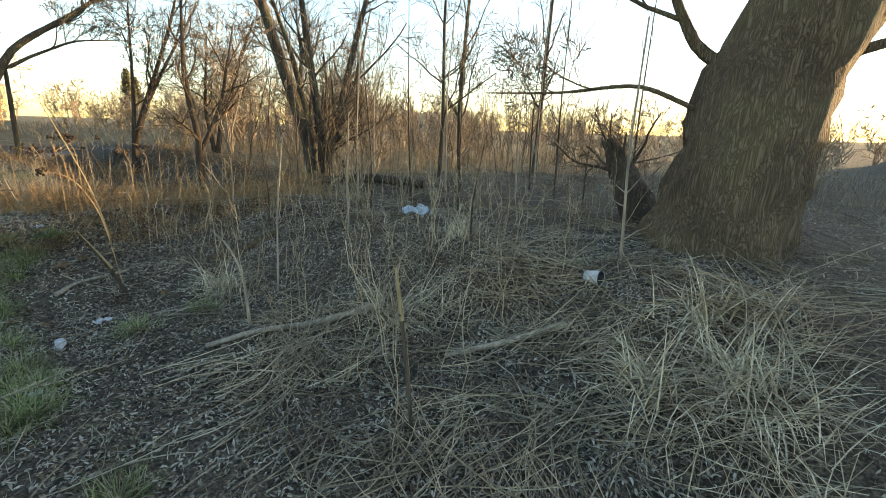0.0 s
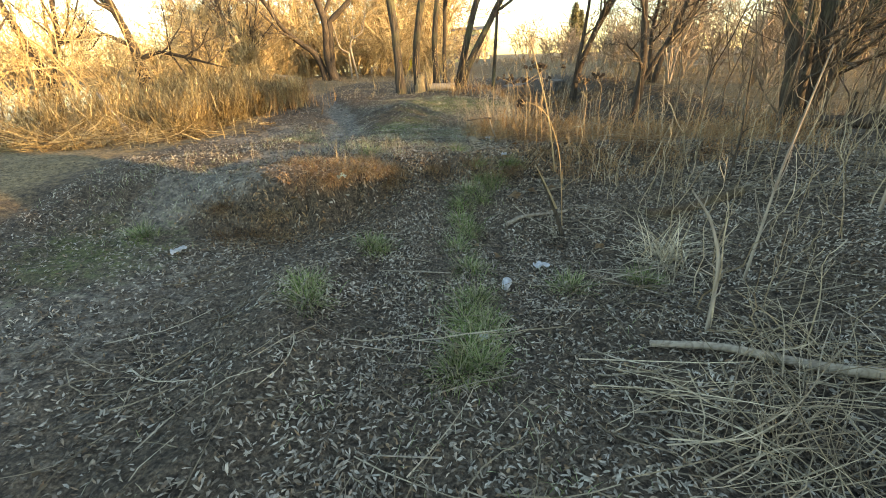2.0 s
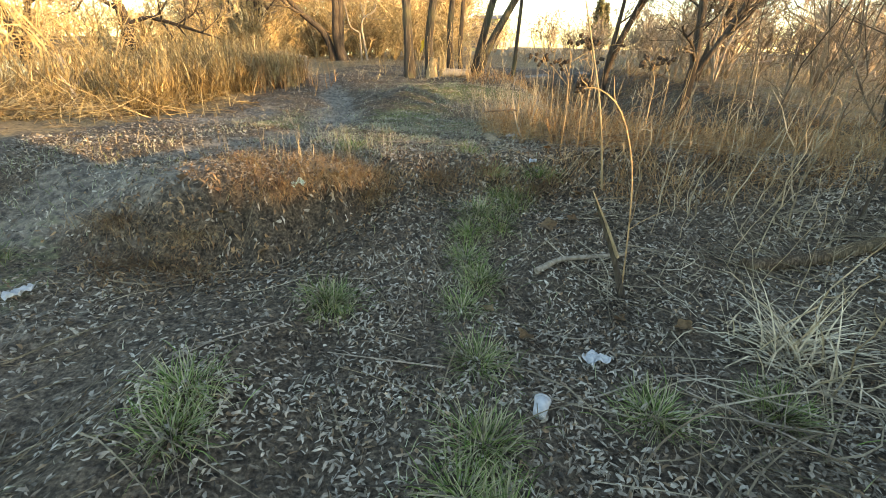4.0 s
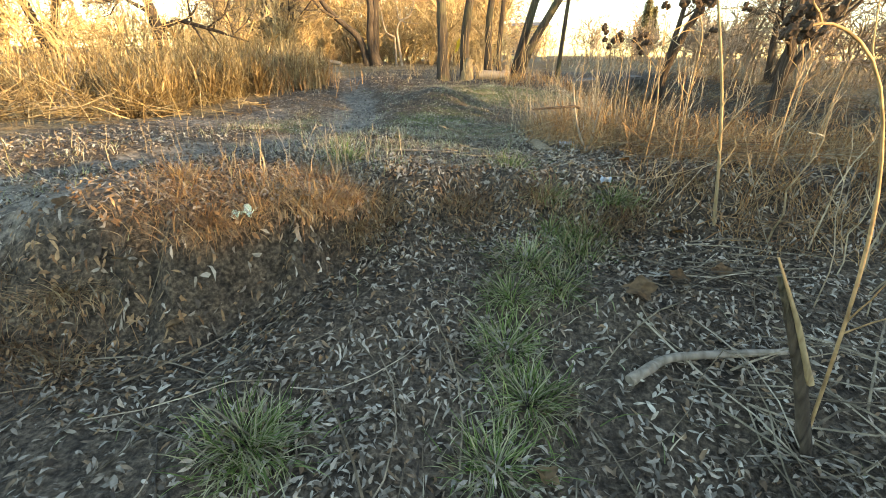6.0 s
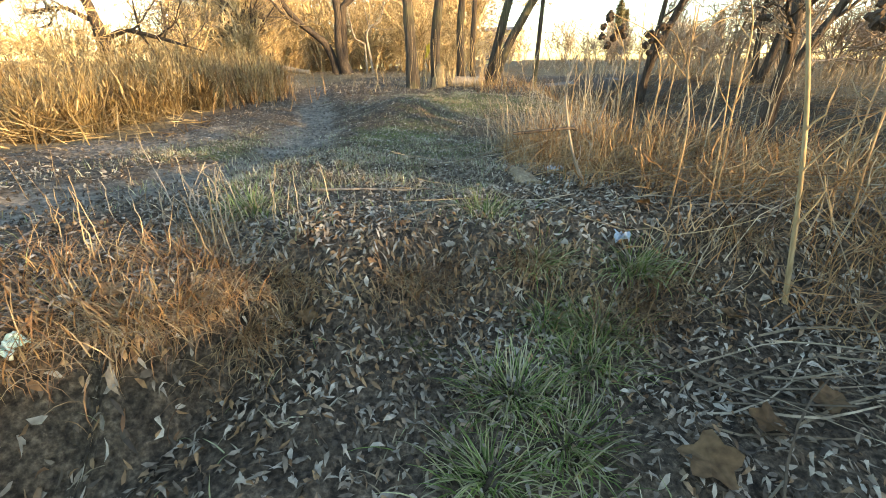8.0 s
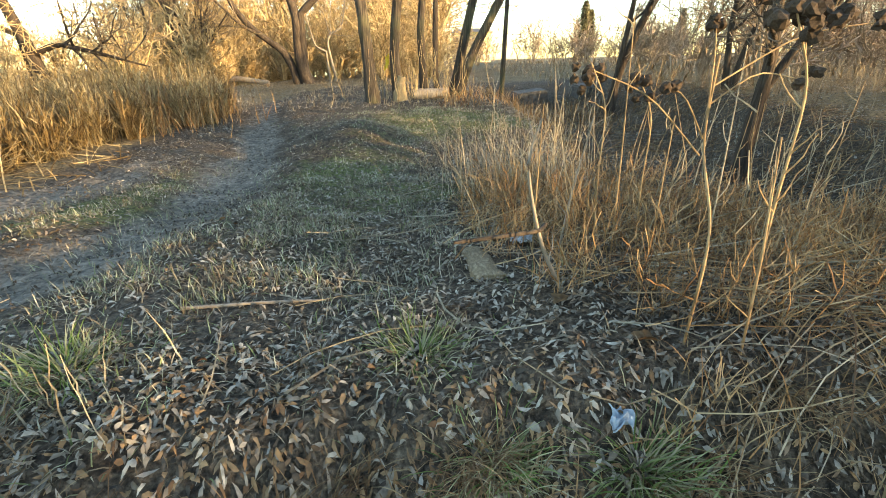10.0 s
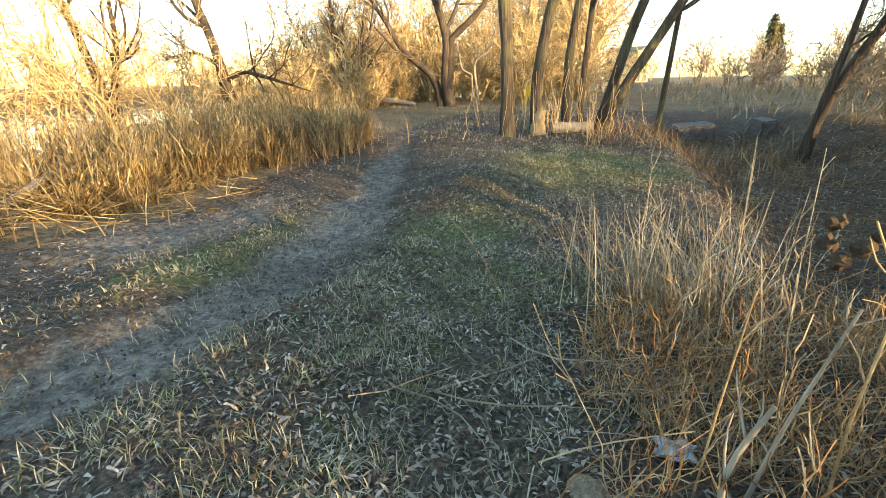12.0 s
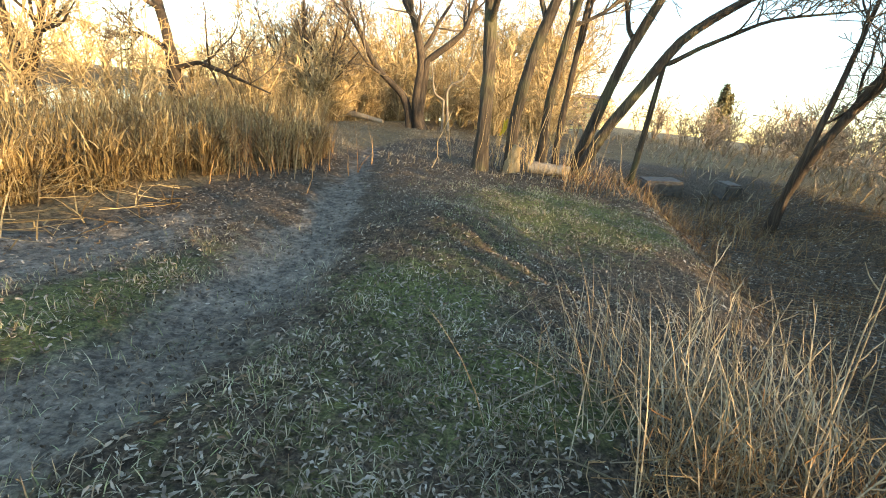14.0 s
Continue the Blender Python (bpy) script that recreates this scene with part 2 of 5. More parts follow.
def height(x, y):
    x, y = np.asarray(x, float), np.asarray(y, float)
    z = np.interp(y, [0, 18, 19.3, 21, 23, 26, 30, 40], [0.1, 0.1, 0.16, 0.02, -0.15, 0.02, 0.15, 0.15])
    wide = 0.30 + 0.9 * st(-1.2, -2.6, x)
    ease = 0.5 * st(-0.5, 0.2, x)
    hollow = (1 - ease * st(edge(x) - 1.9, edge(x) - 0.05, y) - (1 - ease) * st(edge(x) - 0.12 - 0.25 * ease, edge(x) + wide, y)) * (1 - st(2.6, 5.0, x)) * st(3, 8, y)
    floor = -0.40 + 0.14 * st(-0.5, -2.2, x) + 0.22 * st(-2.2, -4.5, x)
    z = z * (1 - hollow) + floor * hollow
    z = z + 0.13 * bell(x, y, -0.5, 16.0, 0.33, 1.3) * (y < 19) + 0.10 * bell(x, y, -1.0, 18.3, 0.9, 0.5)
    z = z + 0.31 * bell(x, y, -0.25, 24.8, 0.75, 0.9) + 0.10 * bell(x, y, 0.5, 27.2, 1.2, 0.9)
    z = z - 0.07 * np.exp(-((x - track(y)) / 0.45) ** 2) * st(17.5, 19.5, y) * (1 - st(36, 42, y))
    ditch = st(2.3, 3.8, x) * (1 - st(5.2, 7.2, x)) * st(20.0, 22.5, y) * (1 - st(33, 36, y))
    z = z - 0.62 * ditch
    z = z + 0.18 * st(5.5, 8, x) * st(15, 20, y) + 0.35 * st(30, 60, y) * st(3, 8, x)
    bank = st(-8.5, -12.5, x)
    z = z - 1.6 * bank + 2.3 * st(-48, -58, x)
    # unseen ridge on the sun's side, added to keep the foreground in shade
    u, s = (x - 14) * math.sin(SUN_AZ) + (y - 6) * math.cos(SUN_AZ) - 12, -(x - 14) * math.cos(SUN_AZ) + (y - 6) * math.sin(SUN_AZ)
    z = z + (4.2 - 0.04 * st(5.2, 4.2, s) - 0.26 * st(9.5, 7.0, s) * st(5.3, 6.2, s) + 0.35 * waves(x, y, 5, 5)) * st(-2.5, 3.5, u) * st(12.5, 8.5, s) * st(-40, -28, s) * (1 - st(60, 90, u))
    near = np.exp(-(((x - 0) / 14) ** 2 + ((y - 20) / 16) ** 2))
    z = z + 0.028 * waves(x, y, 1.9, 1) + near * (0.016 * waves(x, y, 0.6, 2) + 0.008 * waves(x, y, 0.23, 3))
    return z


def spread(lo, hi, step, far):
    mid = np.arange(lo, hi + step / 2, step)
    out, d = [], step
    while sum(out) < far:
        d *= 1.16
        out.append(d)
    c = np.cumsum(out)
    return np.concatenate([lo - c[::-1], mid, hi + c])


def mesh_from(name, verts, faces, mat, smooth=False):
    """A mesh from arrays: verts (n, 3), faces (m, 3 or 4)."""
    me = bpy.data.meshes.new(name)
    verts, faces = np.asarray(verts, np.float32), np.asarray(faces, np.int32)
    me.vertices.add(len(verts))
    me.vertices.foreach_set("co", verts.ravel())
    k = faces.shape[1]
    me.loops.add(faces.size)
    me.loops.foreach_set("vertex_index", faces.ravel())
    me.polygons.add(len(faces))
    me.polygons.foreach_set("loop_start", np.arange(len(faces), dtype=np.int32) * k)
    me.polygons.foreach_set("use_smooth", np.full(len(faces), smooth, dtype=bool))
    me.materials.append(mat)
    me.update(calc_edges=True)
    me.validate()
    return me


def grid_faces(nx, ny):
    i = np.arange(nx - 1)[:, None] * ny + np.arange(ny - 1)[None]
    return np.stack([i, i + ny, i + ny + 1, i + 1], -1).reshape(-1, 4)


gx, gy = spread(-7, 8, 0.07, 2500), spread(9.5, 31, 0.07, 2500)
X, Y = np.meshgrid(gx, gy, indexing="ij")
Z = height(X, Y)
ground = new("ground", mesh_from("ground", np.stack([X, Y, Z], -1).reshape(-1, 3), grid_faces(len(gx), len(gy)), EARTH, True))
tagged(ground, "dark trampled earth with mud, moss and dead leaves", "ground", kind="structure")
on_track = np.exp(-((X - track(Y)) / (0.36 + 0.13 * waves(X, Y, 1.1, 9))) ** 2)
mud = 1.15 * on_track * st(16.5, 19, Y) * (1 - 0.6 * st(24, 29, Y)) * (1 - st(33, 40, Y)) + 0.38 * bell(X, Y, -2.0, 16.0, 1.3, 2.0) + 0.8 * bell(X, Y, -1.5, 18.35, 0.5, 0.4)
mud = mud + 0.7 * bell(X, Y, -3.0, 22.6, 1.0, 1.6) + 0.25 * bell(X, Y, 0.35, 18.6, 0.35, 0.2)
turf = 0.42 * bell(X, Y, 0.0, 22.0, 1.2, 2.6) + 0.6 * bell(X, Y, -2.1, 22.2, 0.4, 1.5) + 0.6 * bell(X, Y, 0.9, 26.5, 1.6, 2.0) + 0.5 * bell(X, Y, -2.5, 17.0, 1.0, 1.0)
turf = turf + 0.6 * bell(X, Y, -0.2, 23.2, 0.5, 0.45) + 0.5 * bell(X, Y, 1.95, 26.4, 0.9, 0.7) + 0.4 * bell(X, Y, -1.8, 21.6, 0.4, 0.5) + 0.6 * bell(X, Y, 0.85, 22.1, 0.5, 0.35) + 0.5 * bell(X, Y, 0.62, 18.55, 0.12, 0.1)
strawy = 0.8 * st(6, 9, X) * st(16, 22, Y) + 0.7 * st(-3.0, -4.5, X) + st(34, 44, Y) + st(1.5, -3, Y)
for key, val in (("mud", mud), ("turf", turf), ("straw", np.clip(strawy, 0, 1))):
    ground.data.attributes.new(key, "FLOAT", "POINT").data.foreach_set("value", val.astype(np.float32).ravel())

# river beside the reeds
m_water, nt_w, b_w = material("river_water")
b_w.inputs["Base Color"].default_value = (0.03, 0.045, 0.05, 1)
b_w.inputs["Roughness"].default_value = 0.08
gw = nt_w.nodes.new("ShaderNodeNewGeometry")
tw = node(nt_w, "ShaderNodeTexNoise", Scale=1.6, Detail=4.0)
nt_w.links.new(gw.outputs["Position"], tw.inputs["Vector"])
bw = node(nt_w, "ShaderNodeBump", Strength=0.25, Distance=0.05)
nt_w.links.new(tw.outputs["Fac"], bw.inputs["Height"])
nt_w.links.new(bw.outputs[0], b_w.inputs["Normal"])
water = new("water", mesh_from("water", [(-60, -40, -0.75), (-9.5, -40, -0.75), (-9.5, 220, -0.75), (-60, 220, -0.75)], [(0, 1, 2, 3)], m_water))
tagged(water, "calm pale river water behind the reeds", "water", kind="structure")

# ---- tubes, twigs and trees ----


def tubes(paths, radii, sides=3):
    """Vertices and faces of many tubes at once: paths (n, k, 3), radii (n, k)."""
    paths, radii = np.asarray(paths, float), np.asarray(radii, float)
    n, k, _ = paths.shape
    tan = np.gradient(paths, axis=1)
    tan /= np.linalg.norm(tan, axis=-1, keepdims=True) + 1e-9
    ref = np.where(np.abs(tan[:, :1, 2:]) > 0.9, [1.0, 0, 0], [0, 0, 1.0]) * np.ones((n, k, 1))
    u = np.cross(tan, ref)
    u /= np.linalg.norm(u, axis=-1, keepdims=True) + 1e-9
    v = np.cross(tan, u)
    a = np.arange(sides) * 2 * np.pi / sides
    ring = paths[:, :, None] + radii[:, :, None, None] * (u[:, :, None] * np.cos(a)[:, None] + v[:, :, None] * np.sin(a)[:, None])
    base = np.arange(n)[:, None, None] * k * sides
    i, j = np.arange(k - 1)[None, :, None] * sides, np.arange(sides)[None, None]
    j2 = (j + 1) % sides
    f = np.stack([base + i + j, base + i + j2, base + i + sides + j2, base + i + sides + j], -1)
    return ring.reshape(-1, 3), f.reshape(-1, 4)


def joined(some):
    vs, fs, n = [], [], 0
    for v, f in some:
        vs.append(v)
        fs.append(f + n)
        n += len(v)
    return np.concatenate(vs), np.concatenate(fs)


def smooth_path(points, k):
    """k points along a curve through the given ones."""
    p = np.asarray(points, float)
    t = np.linspace(0, len(p) - 1, k)
    out = np.stack([np.interp(t, np.arange(len(p)), p[:, c]) for c in range(p.shape[1])], -1)
    for _ in range(max(1, k // 6)):
        out[1:-1] = (out[:-2] + 2 * out[1:-1] + out[2:]) / 4
    return out


def sprout(rng, paths, radii, per, start, ratio, angle, k, up=0.2, wild=0.25, thin=0.55, droop=0.0, lmin=0.12):
    """Side branches of many branches at once."""
    n, kp, _ = paths.shape
    t = rng.uniform(start, 0.98, (n, per))
    i = np.minimum((t * (kp - 1)).astype(int), kp - 2)
    w = (t * (kp - 1) - i)[..., None]
    a = np.arange(n)[:, None]
    org = paths[a, i] * (1 - w) + paths[a, i + 1] * w
    rad = radii[a, i] * (1 - w[..., 0]) + radii[a, i + 1] * w[..., 0]
    tan = paths[a, i + 1] - paths[a, i]
    tan /= np.linalg.norm(tan, axis=-1, keepdims=True) + 1e-9
    side = np.cross(tan, rng.normal(size=tan.shape))
    side /= np.linalg.norm(side, axis=-1, keepdims=True) + 1e-9
    ang = np.radians(angle) * rng.uniform(0.6, 1.3, t.shape)[..., None]
    d = tan * np.cos(ang) + side * np.sin(ang)
    whole = np.linalg.norm(np.diff(paths, axis=1), axis=-1).sum(1)[:, None]
    length = np.maximum(lmin, whole * ratio * (1.15 - 0.6 * t) * rng.uniform(0.6, 1.3, t.shape))
    m = n * per
    d, org, length, rad = d.reshape(m, 3), org.reshape(m, 3), length.reshape(m), rad.reshape(m)
    out = np.empty((m, k, 3))
    out[:, 0] = org
    step = (length / (k - 1))[:, None]
    for s in range(1, k):
        d = d + rng.normal(size=d.shape) * wild + np.array([0, 0, up - droop * s])
        d /= np.linalg.norm(d, axis=-1, keepdims=True)
        out[:, s] = out[:, s - 1] + d * step
    r = np.maximum(rad * thin, 0.003)[:, None] * np.linspace(1, 0.35, k)[None]
    return out, r


def tree(name, label, stems, bark, twig, seed, limbs=7, limb_ratio=0.45, start=0.35, twigs=(6, 4, 2), up=0.12, droop=0.0, group="", fine=0.0, flare=1.35, sides=10, angle=48, wild=0.2, thin=0.55):
    """stems: lists of (x, y, z, radius) from the ground up. The trunk holds stems and limbs, the crown the twigs."""
    rng = np.random.RandomState(seed)
    x, y = stems[0][0][:2]
    fine = fine or (0.0045 if y < 26 else 0.008)
    z = float(height(x, y))
    origin = np.array([x, y, z])
    trunk, crown = [], []
    for pts in stems:
        p = smooth_path(pts, 22)
        path, r = p[:, :3].copy(), p[:, 3].copy()
        path[0, 2] = min(path[0, 2], float(height(path[0, 0], path[0, 1]))) - 0.05
        h = path[:, 2] - path[0, 2]
        r = r * (1 + (flare - 1) * np.exp(-h / (0.9 * r[0] + 0.1)))
        path[1:, :2] += rng.normal(size=(21, 2)) * 0.035 * r[1:, None]
        v, f = tubes(path[None] - origin, r[None], sides)
        v = v + rng.normal(size=v.shape) * np.repeat(r, sides)[:, None] * 0.05
        trunk.append((v, f))
        a, ra = sprout(rng, path[None] - origin, r[None], limbs, start, limb_ratio, angle, 8, up, wild * 0.8, thin)
        trunk.append(tubes(a, ra, 6))
        levels = [(a, ra)]
        for lv, per in enumerate(twigs):
            b, rb = sprout(rng, *levels[-1], per, 0.12, (0.55, 0.6, 0.75)[lv], 46, (5, 4, 3)[lv], up * 0.6, wild, (0.5, 0.55, 0.6)[lv], droop)
            rb = np.maximum(rb, fine)
            crown.append(tubes(b, rb, 4 if lv == 0 else 3))
            levels.append((b, rb))
    ob = new(name)
    ob.location = origin
    for nm, data, mt, sm in (("trunk", trunk, bark, True), ("crown", crown, twig, False)):
        c = new(nm, mesh_from(nm, *joined(data), mt, sm))
        c.parent = ob
    return tagged(ob, label, "tree", group)


# trees at the path's bend
CL = "trees at the bend of the path"
tree("tree", "upright grey-barked bare tree beside the path", [[(-0.62, 29.4, 0.1, 0.16), (-0.66, 29.4, 1.2, 0.144), (-0.72, 29.4, 2.4, 0.133), (-0.9, 29.4, 3.6, 0.122), (-1.0, 29.6, 6.0, 0.091), (-0.7, 29.8, 9.0, 0.03)]], BARK, TWIG, 11, 9, 0.35, 0.42, group=CL, flare=1.3)
tree("tree", "bare tree leaning away from a sunlit stump", [[(0.0, 30.0, 0.1, 0.152), (-0.12, 30.0, 1.0, 0.125), (0.04, 30.0, 2.5, 0.114), (0.4, 30.0, 3.7, 0.106), (1.0, 30.2, 6.2, 0.068), (1.2, 30.4, 8.5, 0.023)]], BARK, TWIG, 12, 8, 0.35, 0.45, group=CL)
tree("tree", "slender bare tree behind the stump", [[(0.62, 30.6, 0.1, 0.114), (0.54, 30.6, 1.7, 0.099), (0.68, 30.6, 2.9, 0.091), (0.85, 30.6, 4.0, 0.084), (1.3, 30.9, 8.0, 0.023)]], BARK, TWIG, 13, 7, 0.33, 0.45, group=CL)
tree("tree", "thin dark bare tree among the others", [[(0.95, 31.2, 0.1, 0.084), (0.91, 31.2, 1.2, 0.076), (0.98, 31.2, 2.8, 0.065), (1.02, 31.2, 4.0, 0.057), (1.4, 31.4, 7.5, 0.015)]], DARK_BARK, DARK_TWIG, 14, 6, 0.33, 0.4, group=CL)
tree("tree", "bare tree leaning steeply over the ditch", [[(1.38, 31.6, 0.1, 0.152), (1.65, 31.6, 1.2, 0.129), (2.02, 31.6, 2.8, 0.114), (2.6, 31.6, 4.2, 0.099), (3.5, 31.8, 6.8, 0.053), (4.0, 32, 8.6, 0.015)]], BARK, TWIG, 15, 8, 0.35, 0.45, group=CL)
tree("tree", "bare tree bending far over the ditch", [[(1.5, 31.2, 0.1, 0.144), (1.9, 31.2, 1.2, 0.125), (2.64, 31.2, 2.45, 0.114), (3.1, 31.2, 3.4, 0.099), (4.2, 31.2, 4.15, 0.084), (5.8, 31.3, 5.4, 0.053), (7.0, 31.4, 7.0, 0.015)], [(2.75, 31.2, 2.65, 0.057), (3.5, 31.1, 3.15, 0.046), (4.6, 31.0, 3.75, 0.03), (6.2, 30.9, 4.0, 0.011)]], BARK, TWIG, 16, 7, 0.3, 0.4, group=CL, droop=0.03)

# double tree beyond the bend
tree("tree", "forked dark bare tree beyond the bend", [[(-5.4, 41.5, 0.0, 0.3), (-5.8, 41.5, 1.4, 0.24), (-5.57, 41.5, 3.2, 0.22), (-6.15, 41.5, 4.9, 0.16), (-6.9, 41.5, 6.2, 0.12), (-7.6, 41.5, 9.5, 0.03)], [(-5.6, 41.5, 3.1, 0.17), (-4.6, 41.5, 3.9, 0.15), (-3.8, 41.5, 4.6, 0.12), (-3.5, 41.5, 5.6, 0.1), (-3.0, 41.5, 9.0, 0.03)]], DARK_BARK, TWIG, 21, 7, 0.35, 0.4)
tree("tree", "bare tree with a limb sweeping out sideways", [[(-5.95, 41.6, 0.0, 0.22), (-6.3, 41.6, 1.6, 0.18), (-7.3, 41.6, 2.2, 0.15), (-8.3, 41.6, 3.1, 0.13), (-8.8, 41.6, 4.2, 0.11), (-10.0, 41.6, 5.6, 0.08), (-11, 41.6, 8.0, 0.02)]], DARK_BARK, TWIG, 22, 9, 0.3, 0.3)
tree("tree", "pale forked sapling lit by the sun", [[(-4.36, 43, 0.1, 0.07), (-4.68, 43, 2.1, 0.06), (-4.4, 43, 2.5, 0.05), (-3.8, 43, 2.7, 0.04), (-3.4, 43, 4.6, 0.015)], [(-4.7, 43, 1.6, 0.05), (-5.3, 43, 1.9, 0.045), (-5.6, 43, 3.4, 0.02)]], PALE_WOOD, SUNLIT_TWIG, 23, 5, 0.4, 0.4)

# trees over the ditch
DT = "slim trees over the ditch"
tree("tree", "slim bare tree leaning over the ditch", [[(5.6, 30.5, 0.0, 0.1), (5.9, 30.5, 1.2, 0.085), (6.6, 30.5, 2.9, 0.07), (7.3, 30.5, 4.6, 0.05), (8.0, 30.5, 7.0, 0.015)], [(5.65, 30.55, 0.2, 0.085), (6.2, 30.6, 1.8, 0.07), (7.2, 30.6, 3.6, 0.05), (8.4, 30.6, 5.6, 0.02)], [(5.6, 30.4, 0.2, 0.07), (5.8, 30.3, 2.0, 0.06), (6.0, 30.2, 5.0, 0.02)]], DARK_BARK, DARK_TWIG, 31, 7, 0.35, 0.35, group=DT, droop=0.03)
tree("tree", "slim bare tree with drooping twigs over the ditch", [[(7.8, 29.0, 0.0, 0.1), (8.1, 29.0, 1.5, 0.085), (8.7, 29.0, 3.0, 0.07), (9.6, 29.0, 5.0, 0.03)], [(7.8, 29.1, 0.1, 0.08), (7.6, 29.1, 1.8, 0.06), (7.9, 29.1, 4.2, 0.02)]], DARK_BARK, DARK_TWIG, 32, 8, 0.35, 0.3, group=DT, droop=0.04)
tree("tree", "many-stemmed dark bare tree in the scrub", [[(6.6, 21.0, 0.1, 0.16), (6.5, 21.1, 1.2, 0.14), (6.1, 21.3, 2.6, 0.12), (5.6, 21.5, 4.6, 0.08), (5.2, 21.6, 7.0, 0.02)], [(6.65, 21.0, 0.1, 0.12), (6.8, 21.0, 1.2, 0.1), (6.7, 21.2, 3.0, 0.08), (6.5, 21.4, 6.0, 0.02)], [(6.7, 20.95, 0.1, 0.11), (7.1, 20.8, 1.4, 0.09), (7.6, 20.7, 3.2, 0.07), (8.3, 20.5, 5.5, 0.02)], [(6.6, 20.9, 0.1, 0.08), (6.3, 20.6, 1.2, 0.065), (5.7, 20.2, 2.6, 0.05), (4.9, 19.8, 4.0, 0.015)], [(6.75, 21.1, 0.1, 0.09), (7.4, 21.3, 1.0, 0.07), (8.3, 21.6, 2.4, 0.05), (9.2, 22, 4.4, 0.015)]], BARK, TWIG, 33, 9, 0.32, 0.12, twigs=(5, 4, 2), fine=0.005, sides=7, thin=0.4)
tree("tree", "bare young tree in the scrub", [[(5.4, 24.5, -0.2, 0.09), (5.5, 24.5, 1.0, 0.08), (5.3, 24.5, 2.4, 0.06), (5.5, 24.6, 4.5, 0.02)], [(5.45, 24.5, 0.5, 0.06), (6.1, 24.4, 1.8, 0.05), (6.6, 24.4, 3.8, 0.015)]], DARK_BARK, TWIG, 34, 8, 0.35, 0.25)
tree("tree", "slender bare sapling standing alone in the scrub", [[(8.2, 18.6, 0.1, 0.045), (8.3, 18.6, 1.6, 0.04), (8.25, 18.6, 3.6, 0.03), (8.4, 18.6, 6.0, 0.01)]], BARK, TWIG, 35, 12, 0.25, 0.25)
tree("tree", "tall slender dark sapling in the scrub", [[(11.8, 18.2, 0.1, 0.07), (11.9, 18.2, 2.0, 0.06), (12.2, 18.3, 4.6, 0.045), (12.4, 18.3, 8.0, 0.01)]], DARK_BARK, DARK_TWIG, 36, 10, 0.25, 0.25)
tree("tree", "tall slender bare sapling in the scrub", [[(10.2, 19.6, 0.1, 0.06), (10.1, 19.6, 2.0, 0.05), (10.4, 19.6, 5.0, 0.035), (10.6, 19.6, 8.0, 0.01)]], BARK, TWIG, 37, 10, 0.25, 0.25)

# the great willow
tree("willow_tree", "massive leaning willow with deeply furrowed bark", [[(6.95, 12.95, 0.0, 0.72), (7.02, 12.92, 0.6, 0.68), (7.15, 12.82, 1.4, 0.66), (7.3, 12.62, 2.4, 0.64), (7.5, 12.35, 3.6, 0.58), (8.0, 11.8, 5.6, 0.4), (8.6, 11.2, 9, 0.1)],
      [(6.95, 13.2, 1.6, 0.035), (6.71, 13.46, 1.76, 0.03), (6.54, 13.99, 2.0, 0.026), (6.23, 14.79, 1.88, 0.018), (5.72, 15.66, 1.87, 0.008)],
      [(7.1, 13.0, 2.1, 0.09), (7.05, 13.47, 2.37, 0.07), (6.96, 13.65, 2.65, 0.06), (6.8, 13.9, 3.2, 0.045), (6.4, 14.4, 5, 0.01)],
      [(7.55, 12.25, 2.3, 0.07), (8.0, 11.7, 2.5, 0.05), (8.8, 11.0, 3.2, 0.03), (9.4, 10.4, 4.4, 0.01)]], WILLOW_BARK, DARK_TWIG, 41, 6, 0.3, 0.5, twigs=(5, 5, 3), flare=1.22, sides=28)
tree("dead_tree", "dark broken tree base behind the willow", [[(7.85, 14.05, 0.1, 0.28), (7.86, 14.3, 0.5, 0.25), (7.86, 14.5, 0.9, 0.2), (7.8, 14.75, 1.3, 0.1)]], DARK_BARK, DARK_TWIG, 42, 6, 0.9, 0.3, twigs=(5, 4, 3), flare=1.2, thin=0.16)

# trees on the river bank
RB = "trees on the river bank"
tree("tree", "leaning bare tree on the river bank", [[(-11.2, 33, -0.6, 0.2), (-11.4, 33, 1.2, 0.17), (-11.7, 33, 2.6, 0.15), (-12.3, 33, 4.4, 0.12), (-12.6, 33, 7.5, 0.03)], [(-11.5, 33, 1.5, 0.1), (-10.6, 33, 1.8, 0.08), (-9.4, 33, 1.5, 0.06), (-8.0, 33, 1.1, 0.02)], [(-11.6, 33, 2.0, 0.09), (-12.6, 33, 2.5, 0.06), (-14, 33, 2.3, 0.02)]], DARK_BARK, TWIG, 51, 8, 0.35, 0.3, group=RB)
tree("tree", "bare tree on the river bank", [[(-12.0, 29, -0.6, 0.14), (-12.3, 29, 1.5, 0.12), (-12.9, 29, 3.5, 0.09), (-13.5, 29, 6.5, 0.02)], [(-12.1, 29, 0.6, 0.1), (-11.3, 29, 2.4, 0.07), (-11.0, 29, 5.0, 0.02)]], DARK_BARK, SUNLIT_TWIG, 52, 9, 0.35, 0.3, group=RB)
